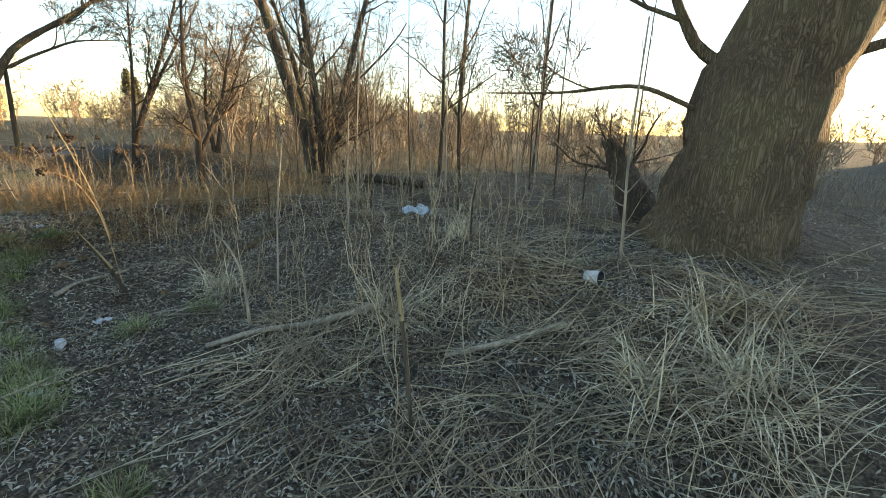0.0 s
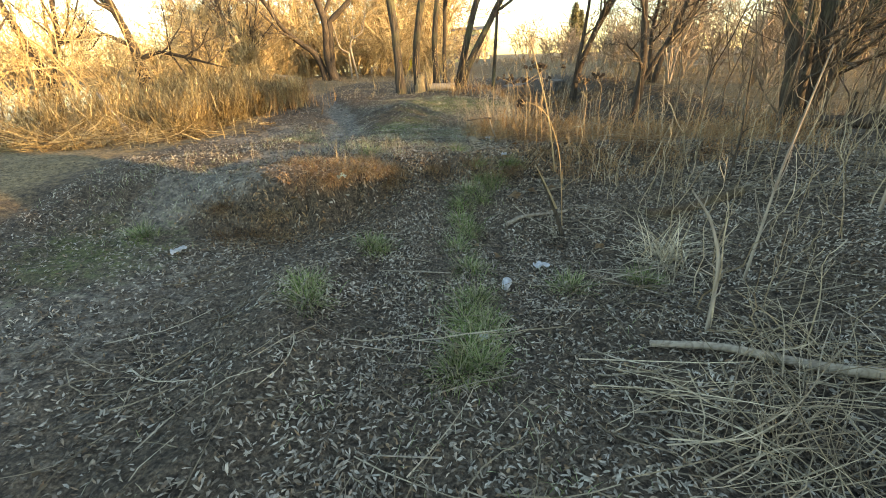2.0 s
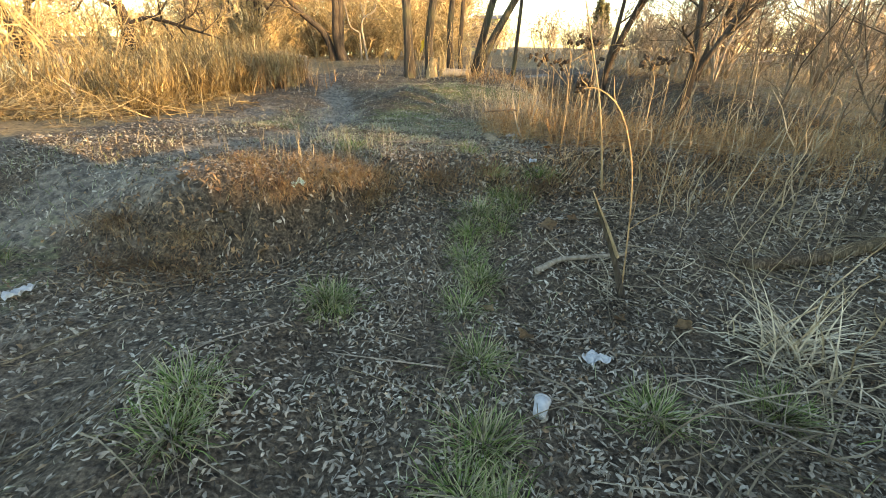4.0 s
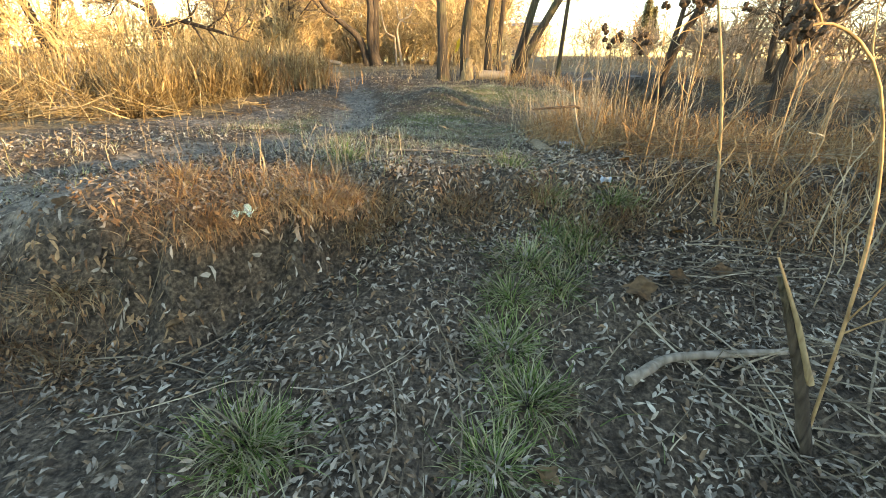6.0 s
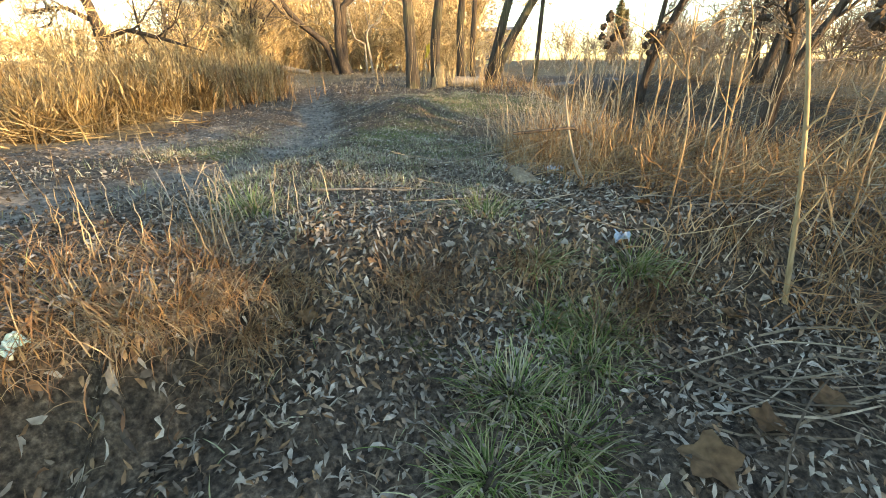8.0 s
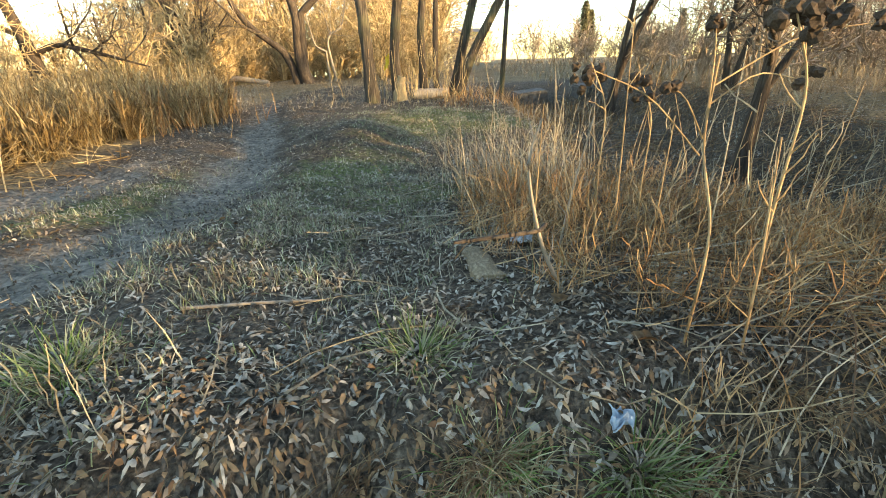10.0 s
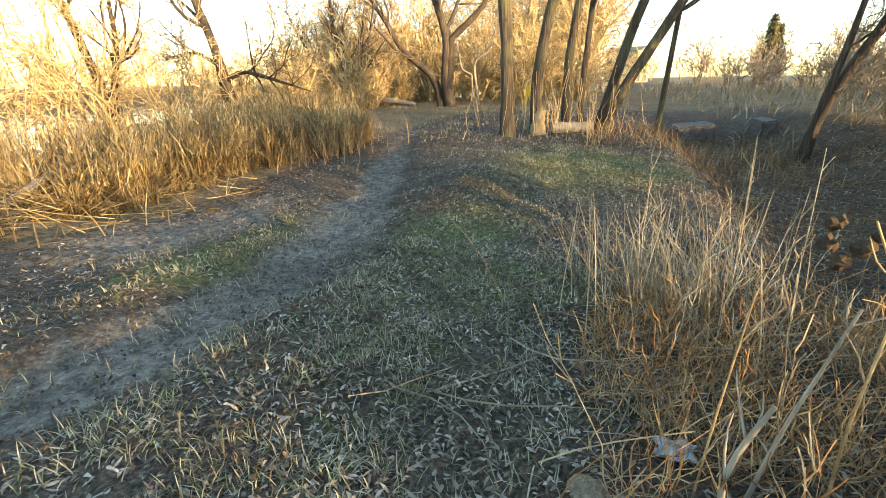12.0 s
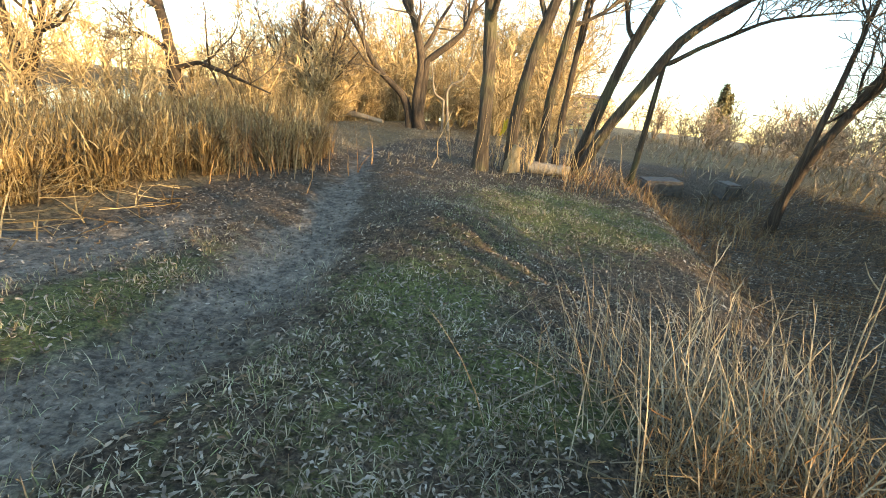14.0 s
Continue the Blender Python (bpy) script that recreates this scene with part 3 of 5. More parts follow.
tree("tree", "many-limbed bare tree on the river bank", [[(-10.5, 40, -0.4, 0.2), (-10.6, 40, 1.6, 0.17), (-10.9, 40, 3.2, 0.12), (-11, 40, 7, 0.02)], [(-10.5, 40, 0.9, 0.12), (-9.3, 40, 2.3, 0.09), (-8.7, 40, 4.6, 0.02)], [(-10.6, 40, 1.0, 0.12), (-12.2, 40, 2.4, 0.08), (-13.5, 40, 4.8, 0.02)]], DARK_BARK, TWIG, 53, 9, 0.35, 0.3, group=RB)
tree("tree", "bare bushy tree on the river bank", [[(-13.5, 45, -0.6, 0.18), (-13.6, 45, 2, 0.14), (-14, 45, 6, 0.03)], [(-13.5, 45, 0.4, 0.12), (-15, 45, 2.6, 0.08), (-16, 45, 5, 0.02)], [(-13.5, 45, 0.5, 0.12), (-12.2, 45, 2.8, 0.08), (-11.6, 45, 5.5, 0.02)]], DARK_BARK, SUNLIT_TWIG, 54, 9, 0.35, 0.25, group=RB)
tree("tree", "bare tree leaning over the water", [[(-10.4, 24, -0.3, 0.13), (-10.8, 24, 1.5, 0.11), (-11.8, 24, 3.0, 0.08), (-13, 24, 5, 0.02)], [(-10.4, 24.1, 0.2, 0.09), (-10.0, 24.2, 2.2, 0.06), (-10.2, 24.2, 4.6, 0.02)]], DARK_BARK, SUNLIT_TWIG, 55, 9, 0.35, 0.25, group=RB)


# ---- woods and scrub far off ----
def shrub_arrays(seed, tall, stems, twigs=(6, 4), r=0.05, fine=0.012, lean=0.35, up=0.1):
    rng = np.random.RandomState(seed)
    p = np.empty((stems, 6, 3))
    az, ln = rng.uniform(0, 6.28, stems), rng.uniform(0.05, lean, stems)
    hh = tall * rng.uniform(0.55, 1.0, stems)
    for k in range(6):
        s = k / 5
        p[:, k, 0], p[:, k, 1], p[:, k, 2] = np.cos(az) * ln * hh * s ** 1.3, np.sin(az) * ln * hh * s ** 1.3, hh * s
    p[:, 1:] += rng.normal(size=(stems, 5, 3)) * 0.03 * tall
    rad = r * rng.uniform(0.6, 1.2, stems)[:, None] * np.linspace(1, 0.25, 6)
    out = [tubes(p, rad, 3)]
    lv = (p, rad)
    for i, per in enumerate(twigs):
        b, rb = sprout(rng, *lv, per, 0.2, 0.5, 52, 4 if i == 0 else 3, up, 0.28, 0.5)
        rb = np.maximum(rb, fine)
        out.append(tubes(b, rb, 3))
        lv = (b, rb)
    return joined(out)


def scatter(models, places, seed):
    """Turned and scaled copies of models set down at (x, y, scale)."""
    rng = np.random.RandomState(seed)
    out = []
    for x, y, s in places:
        v, f = models[rng.randint(len(models))]
        a = rng.uniform(0, 6.28)
        c, d = math.cos(a) * s, math.sin(a) * s
        w = np.stack([v[:, 0] * c - v[:, 1] * d + x, v[:, 0] * d + v[:, 1] * c + y, v[:, 2] * s + float(height(x, y)) - 0.05], -1)
        out.append((w, f))
    return joined(out)


def stuff(name, label, category, data, mat):
    return tagged(new(name, mesh_from(name, *data, mat)), label, category, kind="stuff")


rng = np.random.RandomState(7)
wood_trees = [shrub_arrays(s, 9.0, 4, (6, 5, 2), 0.11, 0.021, 0.42, 0.06) for s in (1, 2, 3)]
far_trees = [shrub_arrays(s, 8.0, 4, (5, 4), 0.13, 0.05, 0.5, 0.05) for s in (4, 5, 6)]
bushes = [shrub_arrays(s, 2.4, 8, (6, 3), 0.026, 0.011, 0.5) for s in (7, 8, 9)]
coarse_bushes = [shrub_arrays(s, 2.4, 6, (5, 3), 0.03, 0.016, 0.55) for s in (7, 8, 9)]
stuff("woods", "sunlit bare woods behind the bend", "trees", scatter(wood_trees, [(rng.uniform(-20, 2.0), rng.uniform(47, 68), rng.uniform(0.7, 1.25)) for _ in range(58)] + [(rng.uniform(-15, -9.5), rng.uniform(37, 62), rng.uniform(0.45, 0.8)) for _ in range(16)], 1), SUNLIT_TWIG)
stuff("thicket", "sunlit bare undergrowth below the woods", "bushes", scatter(bushes, [(rng.uniform(-14, 1.0), rng.uniform(43, 62), rng.uniform(0.8, 1.8)) for _ in range(60)], 2), SUNLIT_TWIG)
stuff("scrub", "brown bare scrub beyond the ditch", "bushes", scatter(coarse_bushes, [(rng.uniform(9, 50), rng.uniform(29, 62), rng.uniform(0.7, 1.4)) for _ in range(140)] + [(rng.uniform(8.5, 16), rng.uniform(20, 30), rng.uniform(0.4, 0.7)) for _ in range(16)], 3), SCRUB_TWIG)
stuff("distant_trees", "distant bare trees round the field", "trees", scatter(far_trees, [(x, 78 + 12 * math.sin(x * 0.1) + rng.uniform(-9, 9), rng.uniform(0.5, 0.95)) for x in np.linspace(14, 120, 36)] + [(rng.uniform(75, 130), y, rng.uniform(0.5, 1.0)) for y in np.linspace(5, 75, 30)] + [(rng.uniform(2.0, 6.5), 62 + 0.15 * y, rng.uniform(0.4, 0.6)) for y in range(0, 140, 18)] + [(-62 + rng.uniform(-8, 8), y, rng.uniform(0.5, 1.0)) for y in np.linspace(25, 140, 40)] + [(x, 140 + rng.uniform(-8, 8), rng.uniform(0.7, 1.1)) for x in np.linspace(-60, 60, 20)], 4), SCRUB_TWIG)
stuff("far_shore_scrub", "sunlit bare scrub on the far shore", "bushes", scatter(coarse_bushes, [(rng.uniform(-60, -50), y, rng.uniform(1.4, 2.6)) for y in np.linspace(20, 130, 60)], 8), SUNLIT_TWIG)
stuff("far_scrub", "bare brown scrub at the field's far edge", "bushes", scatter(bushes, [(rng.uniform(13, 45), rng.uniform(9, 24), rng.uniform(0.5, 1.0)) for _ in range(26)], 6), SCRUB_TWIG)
stuff("bank_bushes", "sunlit bare bushes along the river", "bushes", scatter(coarse_bushes, [(rng.uniform(-13, -9.0), rng.uniform(31, 60), rng.uniform(0.7, 1.5)) for _ in range(48)], 5), SUNLIT_TWIG)

slim_trees = [shrub_arrays(s, 5.5, 5, (7, 4, 2), 0.045, 0.0085, 0.4, 0.08) for s in (11, 12, 13)]
stuff("slim_thicket", "thin bare young trees beyond the ditch", "trees", scatter(slim_trees, [(rng.uniform(7.5, 26), rng.uniform(25.5, 40), rng.uniform(0.7, 1.25)) for _ in range(18)], 9), SCRUB_TWIG)
stuff("bank_saplings", "sunlit thin bare trees along the river bank", "trees", scatter(slim_trees, [(rng.uniform(-14, -9.5), rng.uniform(26, 46), rng.uniform(0.7, 1.2)) for _ in range(15)], 10), SUNLIT_TWIG)

# ---- ground cover ----


def leaf_litter(rng, x, y, length, width, curl=0.5, lift=0.012):
    """Folded dead leaves lying on the ground."""
    n = len(x)
    z = height(x, y) + rng.uniform(0.002, lift, n)
    a, tilt = rng.uniform(0, 6.28, n), rng.normal(0, 0.28, n)
    L, W = length * rng.uniform(0.55, 1.25, n), width * rng.uniform(0.6, 1.4, n)
    c, s = np.cos(a), np.sin(a)
    t = np.stack([c * np.cos(tilt), s * np.cos(tilt), np.sin(tilt)], -1) * L[:, None]
    side = np.stack([-s, c, np.zeros(n)], -1)
    roll = rng.normal(0, 0.45, n)[:, None]
    up = np.array([0, 0, 1.0])
    w1 = (side * np.cos(roll) + up * np.sin(roll)) * W[:, None]
    fold = up * (W * curl * rng.uniform(-0.3, 1.0, n))[:, None]
    o = np.stack([x, y, z + np.abs(np.sin(tilt)) * L * 0.4], -1)
    bow = up * (L * rng.normal(0.0, 0.13, n))[:, None] + side * (L * rng.normal(0, 0.10, n))[:, None]
    taper = rng.uniform(0.5, 0.9, n)[:, None]
    m1, m2 = o - t * 0.2 + bow, o + t * 0.2 + bow
    v = np.stack([o - t * 0.5, m1 + w1 * 0.5 + fold, m1 - w1 * 0.5 + fold * 0.6, m2 + w1 * 0.5 * taper + fold * 0.7, m2 - w1 * 0.5 * taper + fold, o + t * 0.5], 1).reshape(-1, 3)
    e = 0.03
    sx = np.clip((height(x + e, y) - height(x - e, y)) / (2 * e), -0.9, 0.9)
    sy = np.clip((height(x, y + e) - height(x, y - e)) / (2 * e), -0.9, 0.9)
    v[:, 2] += np.repeat(sx, 6) * (v[:, 0] - np.repeat(x, 6)) + np.repeat(sy, 6) * (v[:, 1] - np.repeat(y, 6)) + 0.006 * np.repeat(np.hypot(sx, sy), 6)
    b = np.arange(n)[:, None] * 6
    return v, np.concatenate([b + [0, 2, 1], b + [1, 2, 4], b + [1, 4, 3], b + [3, 4, 5]], 1).reshape(-1, 3)


def blades(rng, x, y, z, length, width, lean, k=4, az=None, curve=1.0):
    """Tapered blades that rise and bend over."""
    n = len(x)
    a = rng.uniform(0, 6.28, n) if az is None else az
    L, ln = length * rng.uniform(0.5, 1.2, n), lean * rng.uniform(0.3, 1.5, n)
    s = np.linspace(0, 1, k)[None]
    ang = ln[:, None] * (0.35 + curve * s)
    ds = (L / (k - 1))[:, None]
    out = np.cumsum(np.concatenate([np.zeros((n, 1)), np.sin(ang[:, 1:]) * ds], 1), 1)
    upw = np.cumsum(np.concatenate([np.zeros((n, 1)), np.cos(ang[:, 1:]) * ds], 1), 1)
    p = np.stack([x[:, None] + np.cos(a)[:, None] * out, y[:, None] + np.sin(a)[:, None] * out, z[:, None] + upw], -1)
    tw = a + rng.uniform(0.8, 2.3, n)
    w = np.stack([np.cos(tw), np.sin(tw), 0 * tw], -1)[:, None] * (width * 0.5 * (1 - s ** 2 * 0.92))[..., None]
    v = np.stack([p - w, p + w], 2).reshape(-1, 3)
    base = np.arange(n)[:, None] * k * 2
    i = np.arange(k - 1)[None] * 2
    f = np.stack([base + i, base + i + 1, base + i + 3, base + i + 2], -1).reshape(-1, 4)
    return v, f


def stems(rng, x, y, tall, r, lean=0.12, k=5, bend=0.05, az=None):
    """Thin standing stalks."""
    n = len(x)
    h = tall * rng.uniform(0.5, 1.15, n)
    a = rng.uniform(0, 6.28, n) if az is None else az
    ln = np.abs(rng.normal(0, lean, n))
    s = np.linspace(0, 1, k)[None]
    p = np.stack([x[:, None] + (np.cos(a) * ln * h)[:, None] * s ** 1.3, y[:, None] + (np.sin(a) * ln * h)[:, None] * s ** 1.3, (height(x, y) - 0.02)[:, None] + (h * np.sqrt(np.maximum(0.1, 1 - np.minimum(ln, 0.9) ** 2)))[:, None] * s], -1)
    p[:, 1:-1] += rng.normal(size=(n, k - 2, 3)) * bend * h[:, None, None] * 0.5
    rad = (r * rng.uniform(0.6, 1.3, n))[:, None] * (1 - 0.6 * s)
    return p, rad


def lying(rng, x, y, length, r, k=5, lift=0.03, slope=0.06):
    """Fallen stalks that follow the ground."""
    n = len(x)
    L, a = length * rng.uniform(0.4, 1.2, n), 2.2 * waves(x, y, 2.4, 36) + rng.normal(0, 0.75, n)
    s = np.linspace(-0.5, 0.5, k)[None]
    bow = rng.normal(0, 0.10, n)[:, None] * (s * s * 4 - 1) * L[:, None]
    px = x[:, None] + np.cos(a)[:, None] * L[:, None] * s - np.sin(a)[:, None] * bow
    py = y[:, None] + np.sin(a)[:, None] * L[:, None] * s + np.cos(a)[:, None] * bow
    pz = height(px, py) + rng.uniform(0.004, lift, n)[:, None] + (np.abs(rng.normal(0, slope, n)))[:, None] * L[:, None] * (s + 0.5)
    return np.stack([px, py, pz], -1), (r * rng.uniform(0.5, 1.4, n))[:, None] * np.linspace(1, 0.55, k)[None]


def region(rng, n, x0, x1, y0, y1):
    return rng.uniform(x0, x1, n), rng.uniform(y0, y1, n)


def kept(x, y, keep):
    k = keep(x, y)
    return x[k], y[k]


rng = np.random.RandomState(21)


def leafy(x, y):
    """How thickly leaves lie."""
    d = 0.14 + 0.48 * (1 - st(19, 20.2, y)) + 0.12 * st(-0.9, -0.3, x) * st(19, 20, y) * (1 - st(22, 23.5, y)) + 0.55 * st(-0.9, 0.1, x) * (1 - st(19.2, 19.9, y)) + 0.3 * st(-0.6, 0.4, x) * st(18.9, 19.5, y) * (1 - st(20.3, 21.3, y))
    d = d + 0.15 * bell(x, y, 1.2, 22.0, 1.2, 2.5)
    d = d * (1 - 0.93 * np.exp(-((x - track(y)) / 0.42) ** 2) * st(17.5, 19.5, y)) * (1 - 0.8 * bell(x, y, 0.42, 18.66, 0.28, 0.22))
    d = d * (0.45 + 0.55 * st(-0.5, 0.5, waves(x, y, 0.8, 31)))
    d = d + 0.22 * bell(x, y, 0.2, 22.0, 1.3, 2.0)
    d = d / (1 + 2.2 * np.clip(np.abs(height(x, y + 0.05) - height(x, y - 0.05)) * 10, 0, 1.5))
    return np.random.RandomState(5).uniform(0, 1, len(x)) < d


x, y = kept(*region(rng, 350000, -3.6, 6.2, 12.0, 28.0), leafy)
stuff("leaf_litter", "grey-brown dead willow leaves littering the ground", "leaves", leaf_litter(rng, x, y, 0.043, 0.0115), LEAVES)
x, y = kept(*region(rng, 30000, -3.5, 12, 11, 30), lambda x, y: np.abs(x - track(y)) > 0.45)
stuff("scattered_leaves", "grey dead leaves scattered over the far ground", "leaves", leaf_litter(rng, x, y, 0.048, 0.015), LEAVES)
x1, y1 = rng.normal(-0.5, 0.6, 600), rng.normal(18.2, 0.42, 600)
x2, y2 = rng.normal(0.75, 0.7, 1300), rng.normal(18.85, 0.25, 1300)
x7, y7 = rng.normal(-1.1, 0.4, 500), rng.normal(17.6, 0.25, 500)
stuff("brown_leaf_litter", "warm brown dead leaves on the little bank", "leaves", leaf_litter(rng, np.r_[x1, x2, x7], np.r_[y1, y2, y7], 0.038, 0.012, 0.9, 0.012), BROWN_LEAVES)
x, y = region(rng, 1500, -0.9, 2.4, 18.2, 19.4)
stuff("bank_leaves", "grey and brown dead leaves on the bank's face", "leaves", leaf_litter(rng, x, y, 0.038, 0.011, 0.9, 0.012), LEAVES)

y = rng.uniform(18.5, 29, 5200)
x = track(y) + rng.normal(0, 0.9, 5200)
x, y = np.r_[x, rng.uniform(-1.8, 2.4, 2600)], np.r_[y, rng.normal(18.65, 0.4, 2600)]
stuff("soil_crumbs", "dark crumbs of soil and leaf on the track", "soil", leaf_litter(rng, x, y, 0.024, 0.017, 1.0, 0.006), CRUMB)

# fallen straw and twigs
x, y = kept(*region(rng, 4200, 1.7, 7.5, 11.0, 18.6), lambda x, y: waves(x, y, 1.3, 34) > 0.05)
x3, y3 = region(rng, 260, -1.5, 2.0, 12.5, 18.0)
x4, y4 = region(rng, 130, 0.2, 3.4, 19.2, 22.5)
x5, y5 = region(rng, 700, 6.5, 14, 11.0, 20)
x6, y6 = region(rng, 450, 1.6, 4.8, 12.0, 15.5)
stuff("fallen_stalks", "weathered grey-brown stalks fallen criss-cross", "dry stalks", tubes(*lying(rng, np.r_[x, x3, x4, x5, x6], np.r_[y, y3, y4, y5, y6], 0.62, 0.0042, slope=0.14), 3), GREY_STRAW)
x, y = kept(*region(rng, 2300, 1.8, 5.2, 11.6, 15.6), lambda x, y: waves(x, y, 1.1, 35) > 0.1)
x2, y2 = region(rng, 90, 1.9, 4.0, 18.9, 21.5)
stuff("fallen_straw", "yellowish dry straw lying in tangles", "dry stalks", tubes(*lying(rng, np.r_[x, x2], np.r_[y, y2], 0.75, 0.0035, lift=0.09, slope=0.2), 3), STRAW)

# thin grass
def grassy(x, y):
    d = 0.8 * bell(x, y, 0.1, 21.5, 1.1, 2.0) + 0.55 * bell(x, y, -2.1, 22.2, 0.45, 1.5) + 0.7 * bell(x, y, 0.9, 26.5, 1.5, 1.8) + 0.16 * bell(x, y, 0.85, 17.0, 0.35, 1.6)
    d = d + 0.5 * bell(x, y, -0.3, 20.0, 0.7, 0.8) + 0.4 * bell(x, y, -2.6, 18.4, 0.9, 0.8) + 0.12 * bell(x, y, 0.5, 15, 1.4, 2.5) + 0.5 * bell(x, y, 0.85, 15.8, 0.3, 0.6) + 0.45 * bell(x, y, 0.3, 20.6, 0.9, 1.0)
    return np.random.RandomState(6).uniform(0, 1, len(x)) < d * (0.15 + 0.85 * st(-0.3, 0.6, waves(x, y, 0.7, 33)))


x, y = kept(*region(rng, 150000, -3.6, 3.0, 12.5, 29), grassy)
stuff("thin_grass", "short thin winter grass, green and faded", "grass", blades(rng, x, y, height(x, y) - 0.005, 0.085, 0.005, 0.9, 3), GRASS)
x, y = kept(*region(rng, 110000, -3.0, 2.6, 17.0, 27), grassy)
stuff("faded_grass", "faded straw-coloured grass blades", "grass", blades(rng, x, y, height(x, y) - 0.005, 0.09, 0.0055, 1.5, 4), GREY_STRAW)

# reeds beside the river
n = 7600
y = rng.uniform(22.6, 29.5, n)
x = np.interp(y, [22.6, 24, 25.8, 27, 28.5, 29.5], [-4.7, -4.4, -4.0, -3.3, -3.6, -4.6]) - np.abs(rng.normal(0, 1, n)) ** 1.2 * 2.2
keep = (waves(x, y, 1.4, 41) > -0.45) & (waves(x, y, 0.45, 43) > -0.35)
x, y = x[keep], y[keep]
p, r = stems(rng, x, y, (0.80 + 0.30 * waves(x, y, 1.1, 42)) * (1 - 0.5 * st(26.4, 29.0, y) * st(-6.5, -4.0, x)), 0.0065, 0.2, 5, 0.05)
tip = p[:, -1]
bl = blades(rng, np.repeat(x, 2), np.repeat(y, 2), np.repeat(height(x, y), 2) + rng.uniform(0, 0.5, 2 * len(x)), 0.45, 0.018, 0.9, 3)
pl = blades(rng, tip[:, 0], tip[:, 1], tip[:, 2] - 0.06, 0.13, 0.022, 0.6, 3)
stuff("reeds", "dense golden dry reeds beside the river", "reeds", joined([tubes(p, r, 3), bl, pl]), REED)
x, y = rng.normal(-3.85, 0.45, 230), rng.normal(26.9, 0.7, 230)
p, r = stems(rng, x, y, 0.85, 0.006, 0.24, 5, 0.05)
stuff("upright_reeds", "upright orange-brown reeds at the stand's end", "reeds", joined([tubes(p, r, 3), blades(rng, x, y, height(x, y), 0.6, 0.014, 0.5, 4)]), RUST)
n = 2600
x, y = rng.uniform(-9, -3.2, n), rng.uniform(20.6, 24.5, n)
keep = (x < -4.6 + 0.6 * waves(x, y, 1.5, 44)) | (rng.uniform(0, 1, n) < 0.12)
x, y = x[keep], y[keep]
stuff("flattened_reeds", "flattened straw-coloured reeds at the edge", "reeds", joined([tubes(*lying(rng, x, y, 0.8, 0.006, lift=0.15, slope=0.3), 3), blades(rng, x, y, height(x, y), 0.5, 0.014, 1.2, 4)]), REED)
n = 6000
x, y = rng.uniform(-13, -5.2, n), rng.uniform(29, 47, n)
x = np.where(x > np.interp(y, [29, 34, 42, 47], [-5.0, -6.8, -10, -11]), x - 5, x)
stuff("far_reeds", "dry golden grass along the river path", "reeds", joined([blades(rng, x, y, height(x, y), 1.1, 0.03, 0.45, 4)]), REED)

# rusty weeds on the bank and over the ditch


def weedy(x, y):
    """Where the rusty weeds stand on the bank."""
    west = np.interp(y, [18.6, 19.0, 19.6, 20.3, 21.2, 22.5], [2.2, 1.75, 1.6, 1.28, 1.15, 1.3]) + 0.18 * waves(x, y, 0.6, 52)
    return (x > west) & (waves(x, y, 0.8, 51) > -0.45 + 0.25 * st(4.0, 6.0, x))


n = 2300
x, y = rng.uniform(0.95, 6.0, n), 18.75 + 2.9 * rng.uniform(0, 1, n) ** 0.8
keep = weedy(x, y)
x, y = x[keep], y[keep]
x2, y2 = 1.95 + rng.normal(0, 0.34, 130), 21.9 + rng.normal(0, 0.42, 130)
p, r = stems(rng, np.r_[x, x2], np.r_[y, y2], 0.36, 0.0024, 0.42, 5, 0.07)
tw = sprout(rng, p, r, 3, 0.25, 0.35, 40, 4, 0.1, 0.2, 0.6)
stuff("rusty_weeds", "rust-brown dry weeds on the bank", "weeds", joined([tubes(p, r, 3), tubes(tw[0], np.maximum(tw[1], 0.0018), 3)]), RUST)
x, y = kept(*region(rng, 80, 1.2, 4.6, 19.0, 21.8), weedy)
x2, y2 = 1.8 + rng.normal(0, 0.3, 32), 21.95 + rng.normal(0, 0.38, 32)
x3, y3 = rng.uniform(2.3, 7.0, 230), rng.uniform(13.6, 18.8, 230)
x4, y4 = np.r_[rng.uniform(-1.1, 0.15, 34), rng.uniform(-3.0, -1.2, 16)], np.r_[rng.uniform(18.5, 19.3, 34), rng.uniform(18.6, 20.0, 16)]
p, r = stems(rng, np.r_[x, x2], np.r_[y, y2], 0.85, 0.0031, 0.22, 7, 0.025)
p2, r2 = stems(rng, np.r_[x3], np.r_[y3], 1.0, 0.0058, 0.28, 7, 0.04)
p3, r3 = stems(rng, x4, y4, 0.30, 0.003, 0.2, 7, 0.03)
p, r = np.concatenate([p, p2]), np.concatenate([r, r2])
tw = sprout(rng, p, r, 3, 0.4, 0.13, 40, 4, 0.15, 0.15, 0.4)
p, r = np.concatenate([p, p3]), np.concatenate([r, r3])
x5, y5 = kept(*region(rng, 1500, 1.2, 5.0, 18.7, 22.2), weedy)
stuff("tangled_stalks", "rust-brown stalks bent over in a tangle", "dry stalks", tubes(*lying(rng, x5, y5, 0.5, 0.0026, lift=0.14, slope=0.3), 3), RUST)
stuff("dry_stalks", "tall pale dry stalks standing in the weeds", "dry stalks", joined([tubes(p, r, 4), tubes(tw[0], np.maximum(tw[1], 0.002), 3)]), STRAW)
x, y = kept(*region(rng, 16000, 1.0, 6.0, 18.6, 22.0), weedy)
